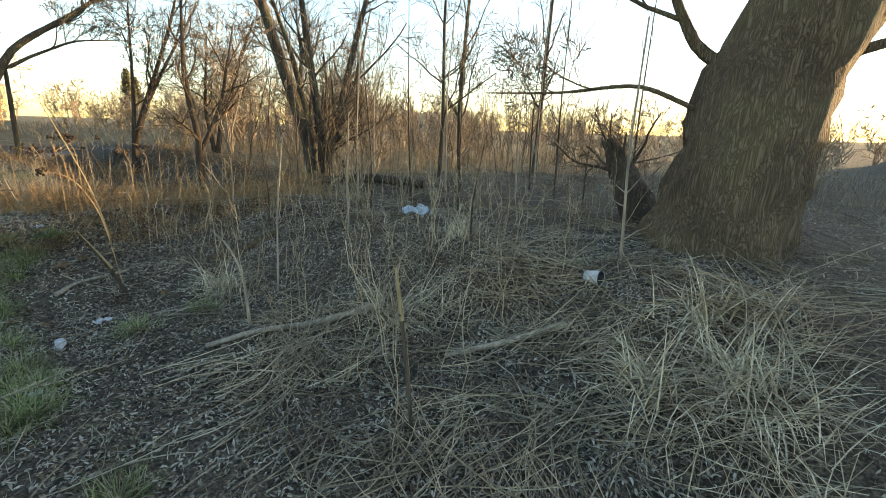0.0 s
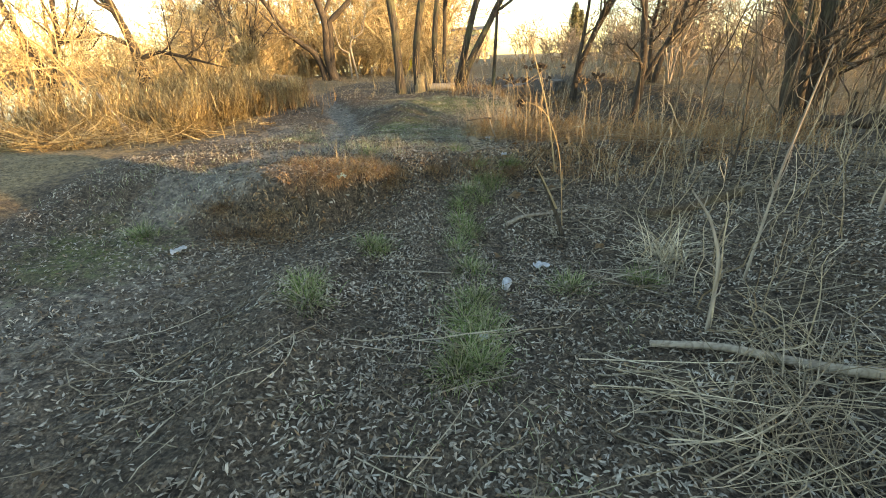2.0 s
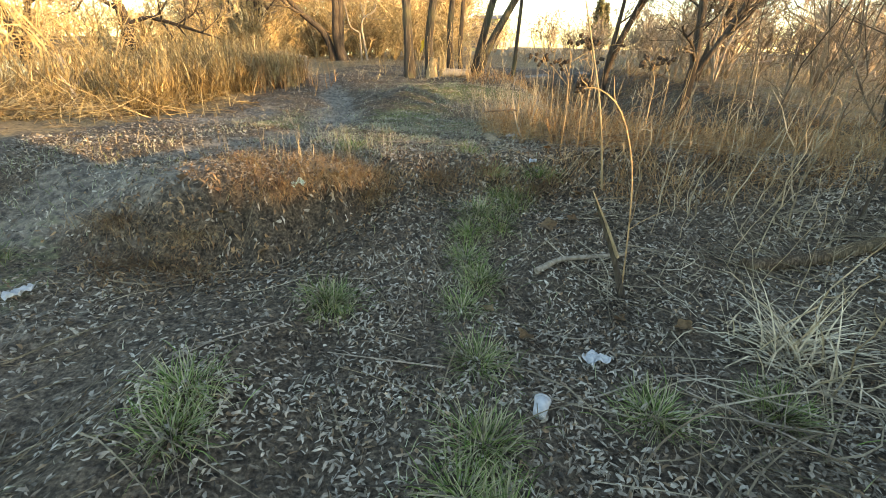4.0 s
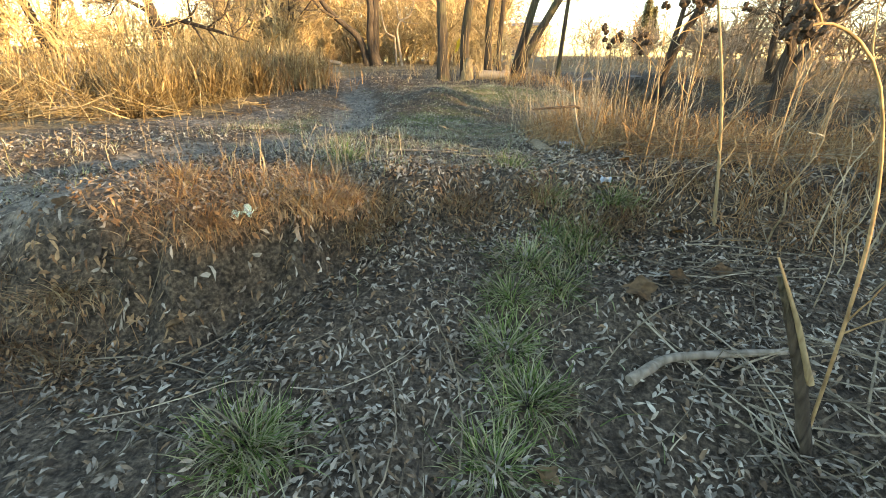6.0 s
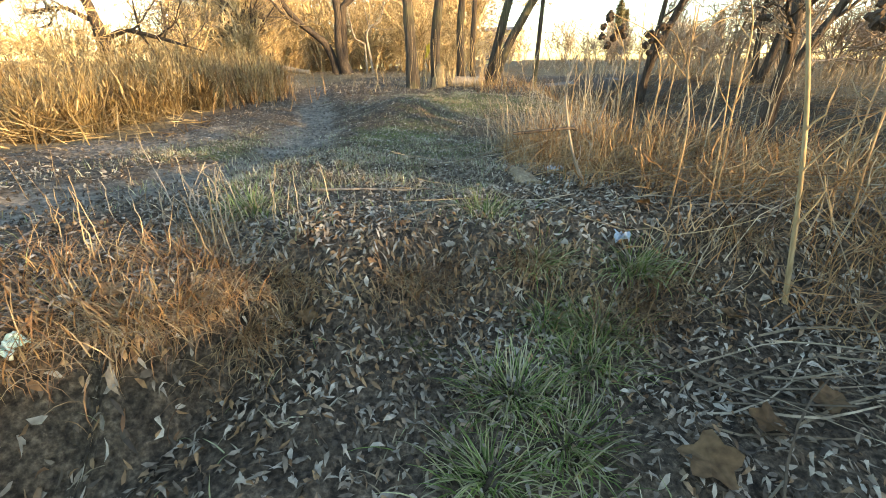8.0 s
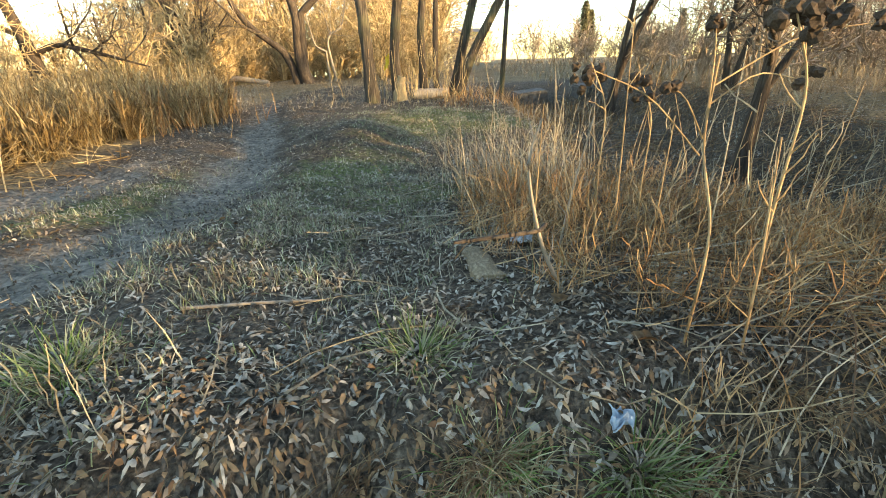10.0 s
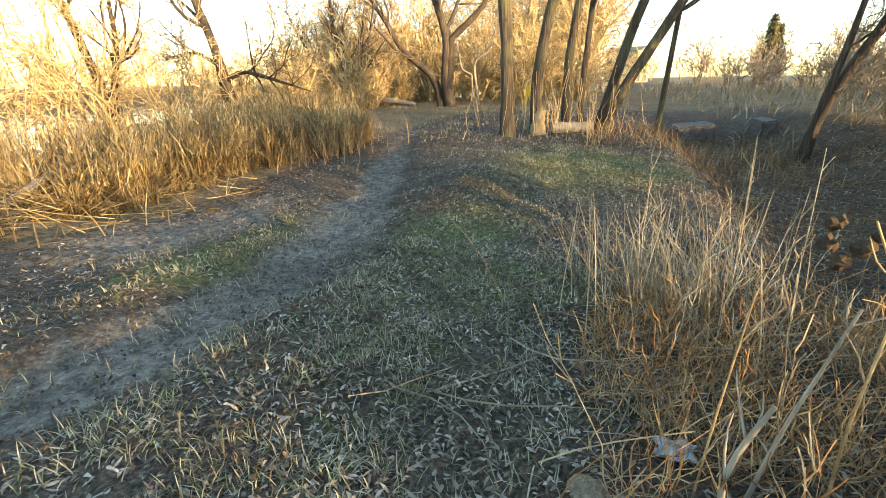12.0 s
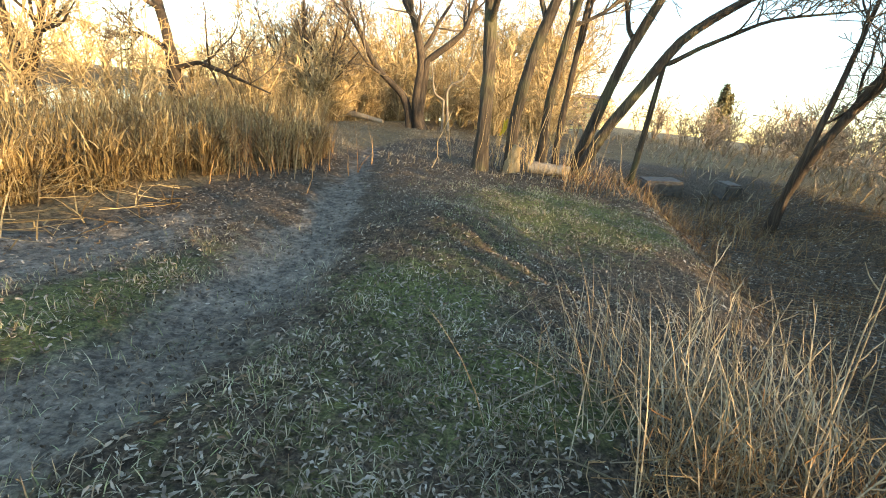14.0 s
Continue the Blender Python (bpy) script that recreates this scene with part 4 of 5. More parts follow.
stuff("rusty_grass", "low rust-coloured dead grass under the weeds", "grass", blades(rng, x, y, height(x, y) - 0.01, 0.20, 0.0045, 1.1, 4), RUST)
# straight shoots at the foot of the many-stemmed tree
x, y = 6.7 + rng.normal(0, 0.75, 50), 20.9 + rng.normal(0, 0.6, 50)
p, r = stems(rng, x, y, 3.2, 0.013, 0.28, 7, 0.03)
tw = sprout(rng, p, r, 8, 0.3, 0.25, 35, 4, 0.1, 0.2, 0.5)
stuff("sucker_shoots", "straight brown shoots round the many-stemmed tree", "shoots", joined([tubes(p, r, 4), tubes(tw[0], np.maximum(tw[1], 0.003), 3)]), TWIG)
x, y = 1.7 + rng.normal(0, 0.35, 420), 22.1 + rng.normal(0, 0.4, 420)
stuff("dry_grass_clump", "bleached dry grass clump leaning over the ditch", "grass", blades(rng, x, y, height(x, y), 0.75, 0.006, 0.8, 5, az=rng.normal(2.4, 0.9, 420)), STRAW)
x, y = rng.uniform(1.0, 5.5, 700), rng.uniform(28.3, 31.5, 700)
stuff("rusty_undergrowth", "rust-brown dead weeds under the leaning trees", "weeds", blades(rng, x, y, height(x, y) - 0.01, 0.5, 0.014, 0.8, 4), RUST)
# thin leafless thicket beyond the ditch
x, y = rng.uniform(8.5, 24, 170), rng.uniform(17, 27, 170)
p, r = stems(rng, x, y, 3.6, 0.012, 0.2, 7, 0.03)
t1 = sprout(rng, p, r, 10, 0.2, 0.28, 32, 5, 0.1, 0.2, 0.5)
t2 = sprout(rng, t1[0], t1[1], 3, 0.3, 0.4, 35, 3, 0.1, 0.15, 0.6)
stuff("thicket", "thin leafless brown thicket beyond the ditch", "shrubs", joined([tubes(p, r, 4), tubes(t1[0], np.maximum(t1[1], 0.003), 3), tubes(t2[0], np.maximum(t2[1], 0.0025), 3)]), TWIG)
# brush beyond the ditch and under the scrub
x, y = rng.uniform(4.8, 22, 7000), rng.uniform(9, 34, 7000)
keep = ((y > 19) | (x > 8 + 2 * st(16, 13, y))) & (x > 4.8 + 2.2 * st(20, 22, y)) & (waves(x, y, 2.2, 61) > -0.3)
x, y = x[keep], y[keep]
p, r = stems(rng, x, y, 0.5, 0.005, 0.3, 4, 0.05)
stuff("dry_brush", "dry brown brush on the rough ground", "weeds", joined([tubes(p, r, 3), blades(rng, x, y, height(x, y), 0.32, 0.01, 1.0, 3)]), GREY_STRAW)
x, y = rng.uniform(5, 60, 12000), rng.uniform(12, 62, 12000)
keep = (y > 31) | (x > 15)
x, y = x[keep], y[keep]
stuff("field_grass", "pale dry grass over the sunlit field", "grass", blades(rng, x, y, height(x, y), 0.6, 0.04, 0.7, 3), STRAW)

x, y = rng.uniform(3.0, 7.5, 2300), rng.uniform(20.8, 34, 2300)
p, r = stems(rng, x, y, 0.32, 0.004, 0.5, 4, 0.08)
stuff("ditch_weeds", "dull brown weeds and stalks in the ditch", "weeds", joined([tubes(p, r, 3), tubes(*lying(rng, x, y, 0.6, 0.004, slope=0.15), 3)]), DRY_GRASS)
x, y = region(rng, 6000, 2.4, 8, 19.5, 33)
stuff("ditch_leaves", "dull dead leaves lying in the ditch", "leaves", leaf_litter(rng, x, y, 0.06, 0.02), LEAVES)

x, y = rng.uniform(-10, 3, 9000), rng.uniform(28.5, 47, 9000)
keep = np.abs(x - track(y)) > 0.35 + 0.25 * waves(x, y, 2, 71)
stuff("path_side_grass", "short dry grass either side of the path", "grass", blades(rng, x[keep], y[keep], height(x[keep], y[keep]), 0.17, 0.012, 1.0, 3), STRAW)
x, y = rng.uniform(-10, 4, 7000), rng.uniform(28, 46, 7000)
stuff("far_path_leaves", "dead leaves scattered along the far path", "leaves", leaf_litter(rng, x, y, 0.065, 0.025), LEAVES)

# ---- things on the ground ----


def part(name, bm, mat, parent=None, label="", smooth=False):
    me = bpy.data.meshes.new(name)
    for f in bm.faces:
        f.smooth = smooth
    bm.to_mesh(me)
    bm.free()
    me.materials.append(mat)
    ob = new(name, me)
    ob.parent = parent
    return tagged(ob, label)


def at(x, y, dz=0.0):
    return (x, y, float(height(x, y)) + dz)


def tuft(name, label, mat, seed, n, length, width, lean, spread_r, wild=0.5):
    r = np.random.RandomState(seed)
    a, d = r.uniform(0, 6.28, n), np.abs(r.normal(0, spread_r, n))
    v = blades(r, np.cos(a) * d, np.sin(a) * d, np.full(n, -0.015), length, width, lean, 5, az=a + r.normal(0, wild, n))
    return tagged(new(name, mesh_from(name, *v, mat)), label, "grass")


green = tuft("grass_tuft", "tuft of green grass among dead leaves", TUFT_GREEN, 61, 300, 0.16, 0.0055, 1.3, 0.085)
green["group"] = "grass tufts along the path"
green.matrix_world = pose(*at(0.89, 19.36))
for i, (tx, ty) in enumerate([(-0.28, 19.27), (1.25, 18.52), (1.12, 18.75), (0.80, 15.66), (0.92, 15.9), (0.84, 17.78), (1.66, 16.42), (-0.41, 16.36), (0.87, 16.75), (0.87, 16.22), (2.25, 16.46), (-0.36, 16.15), (0.02, 17.17), (0.87, 18.08), (-2.3, 17.4), (1.0, 14.4), (-0.04, 17.2), (0.72, 15.42), (0.86, 15.5), (0.78, 16.0), (0.95, 18.35), (0.92, 17.5), (0.8, 17.25), (1.32, 18.68), (1.5, 18.95), (1.1, 18.2), (1.12, 19.0)]):
    copy_thing(green, pose(*at(tx, ty), 0, 0, 67 * i))
dry = tuft("dry_grass_tuft", "tuft of dry orange-brown grass on the bank", DRY_GRASS, 62, 620, 0.15, 0.0036, 1.9, 0.15, 1.2)
dry["group"] = "dry tufts on the bank"
dry.matrix_world = pose(*at(-0.16, 18.62))
for i, (tx, ty) in enumerate([(0.0, 18.52), (-0.42, 18.3), (-0.30, 18.7), (1.42, 18.8), (0.55, 18.82), (-0.78, 18.15), (-1.15, 17.75), (-0.6, 18.5), (2.0, 19.15), (-1.65, 17.8), (-0.12, 18.42), (1.05, 18.98), (1.7, 19.0), (-0.95, 18.4), (-0.2, 18.3), (-0.55, 18.0), (-1.3, 17.55), (-1.0, 17.5), (-1.55, 17.45), (0.05, 18.75), (-0.35, 18.95)]):
    copy_thing(dry, pose(*at(tx, ty), 0, 0, 71 * i))
pale = tuft("straw_tuft", "broken upright tuft of bleached straw", BLEACHED, 63, 150, 0.5, 0.010, 1.5, 0.2, 2.0)
pale["group"] = "bleached straw tufts"
pale.matrix_world = pose(*at(3.93, 12.3))
for i, (tx, ty) in enumerate([(3.55, 12.7), (4.35, 12.55), (3.75, 12.0), (3.3, 14.85), (5.0, 15.4), (2.6, 16.9)]):
    copy_thing(pale, pose(*at(tx, ty), 0, 0, 83 * i))


def stick(name, label, pts, r0, r1, mat, category="branch", knots=0, seed=0):
    """A branch through the given points, with its stubs."""
    r = np.random.RandomState(seed)
    p = smooth_path(pts, 18)
    rad = np.linspace(r0, r1, 18) * r.uniform(0.9, 1.1, 18)
    org = p[0].copy()
    p = p - org
    data = [tubes(p[None], rad[None], 8)]
    end = [tubes(np.stack([p[0], p[0] - (p[1] - p[0]) * 0.02])[None], np.array([[rad[0], 0.0005]]), 8), tubes(np.stack([p[-1], p[-1] + (p[-1] - p[-2]) * 0.03])[None], np.array([[rad[-1], 0.0005]]), 8)]
    ob = tagged(new(name, mesh_from(name, *joined(data + end), mat, True)), label, category)
    ob.location = org
    if knots:
        a, ra = sprout(r, p[None], rad[None], knots, 0.15, 0.16, 48, 5, 0.1, 0.2, 0.5)
        for k in range(knots):
            c = new("side_twig", mesh_from("side_twig", *tubes(a[k : k + 1], ra[k : k + 1], 5), mat, True))
            c.parent = ob
    return ob


def on(pts, lift):
    return [(a, b, float(height(a, b)) + c + lift) for a, b, c in pts]


stick("fallen_branch", "thick weathered branch fallen among straw", on([(1.92, 15.62, 0), (2.3, 15.52, 0.02), (2.75, 15.3, 0.02), (3.3, 15.0, 0.05)], 0.025), 0.022, 0.034, PALE_WOOD, seed=1)
stick("fallen_branch", "long pale branch lying in dry stalks", on([(3.1, 14.06, 0), (3.47, 13.73, 0.02), (3.83, 13.42, 0.03)], 0.025), 0.022, 0.028, PALE_WOOD, seed=2)
stick("fallen_branch", "short grey branch lying on dead leaves", on([(1.32, 17.64, 0), (1.5, 17.76, 0.01), (1.98, 17.82, 0.01)], 0.02), 0.024, 0.014, PALE_WOOD, seed=3)
stick("stick", "straight thin stick lying on the grass", on([(-0.12, 19.69, 0), (0.2, 19.72, 0), (0.47, 19.76, 0)], 0.015), 0.008, 0.006, PALE_WOOD, "stick", seed=4)
stick("stick", "dark stick caught on a dry sapling", [(1.02, 19.45, 0.5), (1.31, 19.46, 0.53), (1.36, 19.6, 0.5)], 0.007, 0.009, DARK_BARK, "stick", seed=5)
stick("dry_sapling", "pale forked dry sapling on the bank", [(1.50, 19.75, float(height(1.5, 19.75)) - 0.03), (1.40, 19.75, 0.32), (1.35, 19.75, 0.5), (1.31, 19.75, 0.7), (1.36, 19.75, 0.86)], 0.010, 0.004, PALE_WOOD, "sapling", 4, 6)
stick("dry_sapling", "grey split dry stalk in the weeds", [(1.62, 20.3, float(height(1.62, 20.3)) - 0.03), (1.66, 20.3, 0.4), (1.74, 20.3, 0.8)], 0.008, 0.004, PALE_WOOD, "sapling", 5, 7)
stick("dry_stalk", "tall yellowish stalk with long side shoots", [(2.1, 18.83, float(height(2.1, 18.83)) - 0.03), (2.02, 18.83, 0.35), (1.94, 18.83, 0.71), (1.83, 18.83, 1.06), (1.66, 18.83, 1.58)], 0.010, 0.005, RAW_WOOD, "dry stalk", 5, 8)
stub = stick("broken_stub", "snapped young trunk with raw splintered wood", [(1.86, 17.42, float(height(1.86, 17.42)) - 0.03), (1.75, 17.42, -0.1), (1.64, 17.42, 0.14), (1.57, 17.42, 0.28)], 0.026, 0.010, BARK, "broken trunk", 0, 9)
stick("splinter", "raw splinter", [(1.76, 17.405, -0.08), (1.65, 17.40, 0.14), (1.54, 17.41, 0.34)], 0.012, 0.003, RAW_WOOD, "", 0, 19).parent = stub
stub.children[-1].matrix_parent_inverse = Matrix.Translation(-stub.location)
stick("sapling", "pale upright sapling by the willow", [(5.25, 13.5, float(height(5.25, 13.5)) - 0.03), (5.2, 13.5, 0.4), (5.1, 13.52, 1.2), (5.08, 13.5, 2.4)], 0.02, 0.008, PALE_WOOD, "sapling", 8, 10)
stick("sapling", "thin pale sapling in the hollow", [(3.0, 16.4, float(height(3.0, 16.4)) - 0.03), (3.05, 16.4, 0.5), (3.2, 16.45, 1.3)], 0.012, 0.005, PALE_WOOD, "sapling", 8, 11)
stick("sapling", "forked grey sapling in the hollow", [(2.35, 15.75, float(height(2.35, 15.75)) - 0.03), (2.36, 15.8, 0.1), (2.3, 15.9, 0.35), (2.2, 15.98, 0.5)], 0.014, 0.006, PALE_WOOD, "sapling", 5, 12)
for k, (sx, sy, tl) in enumerate([(4.3, 16.8, 1.6), (4.9, 15.2, 1.2), (5.2, 17.4, 2.3), (5.6, 18.2, 3.0), (6.2, 18.9, 3.4), (6.6, 17.9, 3.6), (7.5, 17.8, 4.4), (5.9, 16.2, 1.9), (3.9, 18.2, 1.3), (7.0, 19.4, 3.4), (8.7, 16.0, 4.8), (9.3, 16.9, 3.8), (7.9, 16.4, 3.0), (9.1, 14.7, 4.6), (8.2, 15.2, 2.2), (10.4, 17.4, 4.2)]):
    z0 = float(height(sx, sy)) - 0.03
    stick("sapling", "thin leafless sapling in the scrub", [(sx, sy, z0), (sx + 0.05 * math.sin(k), sy + 0.03, z0 + tl * 0.4), (sx + 0.16 * math.sin(k * 2.3), sy - 0.05, z0 + tl)], 0.010 + 0.003 * tl, 0.005, PALE_WOOD if k % 3 == 0 else BARK, "sapling", 12, 20 + k)["group"] = "saplings in the scrub"
SX, SY = 2.27, 13.62
SZ = float(height(SX, SY))
stake = stick("broken_stake", "snapped stake with a raw orange tip among straw", [(SX, SY, SZ - 0.04), (SX - 0.01, SY + 0.03, SZ + 0.4), (SX - 0.03, SY + 0.07, SZ + 0.8)], 0.013, 0.011, BARK, "stake", 0, 90)
stick("raw_tip", "raw splintered tip", [(SX - 0.027, SY + 0.066, SZ + 0.76), (SX - 0.034, SY + 0.08, SZ + 0.9), (SX - 0.04, SY + 0.1, SZ + 1.06)], 0.0125, 0.008, RAW_WOOD, "", 0, 92).parent = stake
stake.children[-1].matrix_parent_inverse = Matrix.Translation(-stake.location)
stick("cut_log", "short sawn log lying behind the stump", [(0.35, 30.0, 0.28), (0.8, 30.0, 0.3), (1.25, 30.02, 0.3)], 0.13, 0.125, PALE_WOOD, "log", 0, 13)
stick("fallen_log", "pale sunlit log lying beside the path", [(-9.85, 42, 0.5), (-8.9, 42, 0.42), (-7.6, 42, 0.22)], 0.16, 0.12, PALE_WOOD, "log", 0, 14)
stick("fallen_log", "mossy log half sunk in the leaves", on([(2.85, 17.8, 0), (3.3, 17.83, 0), (3.85, 17.85, 0)], 0.03), 0.06, 0.05, WILLOW_BARK, "log", 0, 15)
stick("fallen_log", "dark fallen trunk below the scrub", on([(6.2, 20.4, 0.05), (6.8, 19.3, 0.03), (7.3, 18.2, 0.02)], 0.07), 0.11, 0.08, DARK_BARK, "log", 4, 16)
stick("leaning_log", "bleached log leaning in the reeds", on([(-5.2, 21.9, 0.0), (-6.3, 23.4, 0.25), (-8.0, 25.3, 0.65)], 0.05), 0.07, 0.05, PALE_WOOD, "log", 2, 17)
for k, (sx, sy) in enumerate([(-0.36, 19.02), (-0.30, 19.05), (-0.5, 19.15), (-0.75, 19.35)]):
    z0 = float(height(sx, sy)) - 0.02
    stick("dry_twig", "pale branching dry twig on the bank", [(sx, sy, z0), (sx - 0.08, sy + 0.08, z0 + 0.1), (sx - 0.2 + 0.1 * (k % 3), sy + 0.16, z0 + 0.27)], 0.004, 0.002, PALE_WOOD, "twig", 3, 60 + k)["group"] = "dry twigs on the bank"

# stump among the trees
stick("tree_stump", "sunlit broken stump with bark and suckers", [(0.02, 29.75, 0.0), (0.02, 29.75, 0.3), (0.04, 29.75, 0.55), (0.1, 29.75, 0.72)], 0.2, 0.10, RAW_WOOD, "stump", 7, 18)
x, y = rng.normal(0.3, 0.75, 80), rng.normal(30.1, 0.5, 80)
p, r = stems(rng, x, y, 1.4, 0.008, 0.22, 6, 0.05)
stuff("sucker_shoots", "straight sunlit sucker shoots round the trunks", "shoots", tubes(p, r, 4), SUNLIT_TWIG)


def burdock(x, y, tall, seed, heads):
    """A dead burdock: bent stalk, side shoots and dark seed heads."""
    z0 = float(height(x, y))
    ob = stick("burdock", "dead burdock with dark brown seed heads", [(x, y, z0 - 0.02), (x - 0.03, y, z0 + tall * 0.4), (x - 0.02, y, z0 + tall * 0.8), (x - 0.12, y, z0 + tall)], 0.0052, 0.0025, RUST, "dead plant", 6, seed)
    r = np.random.RandomState(seed)
    for k in range(heads):
        bm = bmesh.new()
        bmesh.ops.create_icosphere(bm, subdivisions=2, radius=0.02)
        for v in bm.verts:
            v.co *= r.uniform(0.7, 1.45)
        h = part("seed_head", bm, SEED, ob)
        h.location = (-0.10 + r.normal(0, 0.05), r.normal(0, 0.05), tall - 0.02 + r.normal(0, 0.03))
    return ob


def tall_burdock(base, top, heads):
    """A tall dead burdock whose arching shoots end in seed heads."""
    z0 = float(height(*base))
    ob = stick("burdock", "tall dead burdock with arching shoots and seed heads", [(*base, z0 - 0.02), (base[0] * 0.7 + top[0] * 0.3, base[1], z0 + 0.4), (top[0], top[1], top[2] * 0.75), top], 0.005, 0.003, RUST, "dead plant", 0, 81)
    r = np.random.RandomState(81)
    for k, (hx, hy, hz) in enumerate(heads):
        root = Vector((top[0], top[1], top[2] * (0.72 + 0.05 * k))) - ob.location
        tip = Vector((hx, hy, hz)) - ob.location
        path = smooth_path([root, root.lerp(tip, 0.5) + Vector((0, 0, 0.06)), tip], 8)
        c = new("side_shoot", mesh_from("side_shoot", *tubes(path[None], np.linspace(0.003, 0.0018, 8)[None], 5), RUST, True))
        c.parent = ob
        for _ in range(3):
            bm = bmesh.new()
            bmesh.ops.create_icosphere(bm, subdivisions=2, radius=0.015)
            for v in bm.verts:
                v.co *= r.uniform(0.7, 1.5)
            h = part("seed_head", bm, SEED, ob)
            h.location = tip + Vector(r.normal(0, 0.016, 3))
    return ob


tall_burdock((1.78, 19.3), (1.82, 19.5, 1.06), [(1.44, 19.5, 1.03), (1.65, 19.5, 0.98), (1.79, 19.5, 1.15), (2.07, 19.5, 0.99), (2.28, 19.5, 1.14)])
near = stick("burdock", "dead burdock stalk arching over with clustered seed heads", [(1.84, 17.42, float(height(1.84, 17.42)) - 0.02), (1.8, 17.42, 0.1), (1.75, 17.42, 0.5), (1.6, 17.38, 0.84), (1.42, 17.32, 0.93), (1.33, 17.28, 0.9)], 0.0055, 0.0025, RUST, "dead plant", 4, 82)
r3 = np.random.RandomState(83)
for k in range(9):
    bm = bmesh.new()
    bmesh.ops.create_icosphere(bm, subdivisions=2, radius=0.011)
    for v in bm.verts:
        v.co *= r3.uniform(0.7, 1.5)
    head = part("seed_head", bm, SEED, near)
    head.location = Vector((1.36, 17.3, 0.92)) + Vector(r3.normal(0, 0.028, 3)) - near.location
r2 = np.random.RandomState(91)
for k in range(34):
    sx, sy = r2.uniform(1.45, 3.8), r2.uniform(19.1, 21.9)
    sx = sx + max(0.0, 20.2 - sy) * 0.35
    z0, tl, ln = float(height(sx, sy)), r2.uniform(0.55, 1.15), r2.normal(0, 0.07, 2)
    stick("dry_stalk", "straight pale dry stalk standing in rusty weeds", [(sx, sy, z0 - 0.02), (sx + ln[0] * 0.3, sy + ln[1] * 0.3, z0 + tl * 0.45), (sx + ln[0], sy + ln[1], z0 + tl)], 0.0045, 0.002, STRAW if k % 2 else RUST, "dry stalk", 2, 100 + k)["group"] = "dry stalks in the weeds"
for k in range(40):
    sx, sy = r2.uniform(-0.6, 2.8), r2.uniform(14.0, 18.6)
    a, tl = r2.uniform(0, 3.14), r2.uniform(0.12, 0.34)
    dx, dy = math.cos(a) * tl, math.sin(a) * tl
    stick("twig", "thin grey twig lying on dead leaves", on([(sx - dx, sy - dy, 0.0), (sx + 0.03 * r2.normal(), sy + 0.03 * r2.normal(), 0.008), (sx + dx, sy + dy, 0.012)], 0.012), 0.005, 0.0025, PALE_WOOD if k % 2 else BARK, "twig", 2, 140 + k)["group"] = "twigs on the leaves"
burdock(2.02, 19.35, 0.98, 71, 12)
burdock(1.80, 20.25, 0.95, 72, 7)
burdock(2.05, 20.3, 0.92, 73, 7)
burdock(2.55, 19.2, 0.85, 74, 9)
burdock(2.9, 19.7, 0.9, 75, 8)

# ---- litter ----
WHITE = plain_mat("white_paper", (0.28, 0.29, 0.30), (0.50, 0.50, 0.49), 30, 0.7)
BLUE = plain_mat("pale_blue_plastic", (0.22, 0.28, 0.34), (0.42, 0.48, 0.53), 12, 0.35)
BLACK = plain_mat("black_plastic", (0.015, 0.015, 0.015), (0.04, 0.04, 0.04), 30, 0.4)
MINT = plain_mat("mint_wrapper", (0.25, 0.50, 0.42), (0.68, 0.78, 0.72), 25, 0.35)
CONCRETE = plain_mat("dark_concrete", (0.06, 0.055, 0.05), (0.14, 0.13, 0.115), 9, 0.9, 0.01)
YELLOW = plain_mat("yellow_plastic", (0.70, 0.50, 0.02), (0.82, 0.62, 0.05), 20, 0.45)


def crumple(name, label, category, x, y, w, l, h, mat, seed, rz=0.0):
    """A crumpled sheet: a folded grid with raised creases, with thickness."""
    r = np.random.RandomState(seed)
    bm = bmesh.new()
    bmesh.ops.create_grid(bm, x_segments=12, y_segments=12, size=0.5)
    ph = r.uniform(0, 6.28, 6)
    for v in bm.verts:
        a, b = v.co.x, v.co.y
        f = abs(math.sin(5.1 * a + 3 * b + ph[0])) * 0.5 + abs(math.sin(4.3 * b - 6 * a + ph[1])) * 0.35 + 0.25 * abs(math.sin(13 * a + ph[2]) * math.sin(11 * b + ph[3]))
        v.co = (w * (a + 0.12 * math.sin(7 * b + ph[4])), l * (b + 0.12 * math.sin(6 * a + ph[5])), h * f)
    bmesh.ops.solidify(bm, geom=bm.faces[:], thickness=0.002)
    ob = part(name, bm, mat)
    ob.matrix_world = pose(*at(x, y, 0.012), r.uniform(-8, 8), r.uniform(-8, 8), rz)
    return tagged(ob, label, category)


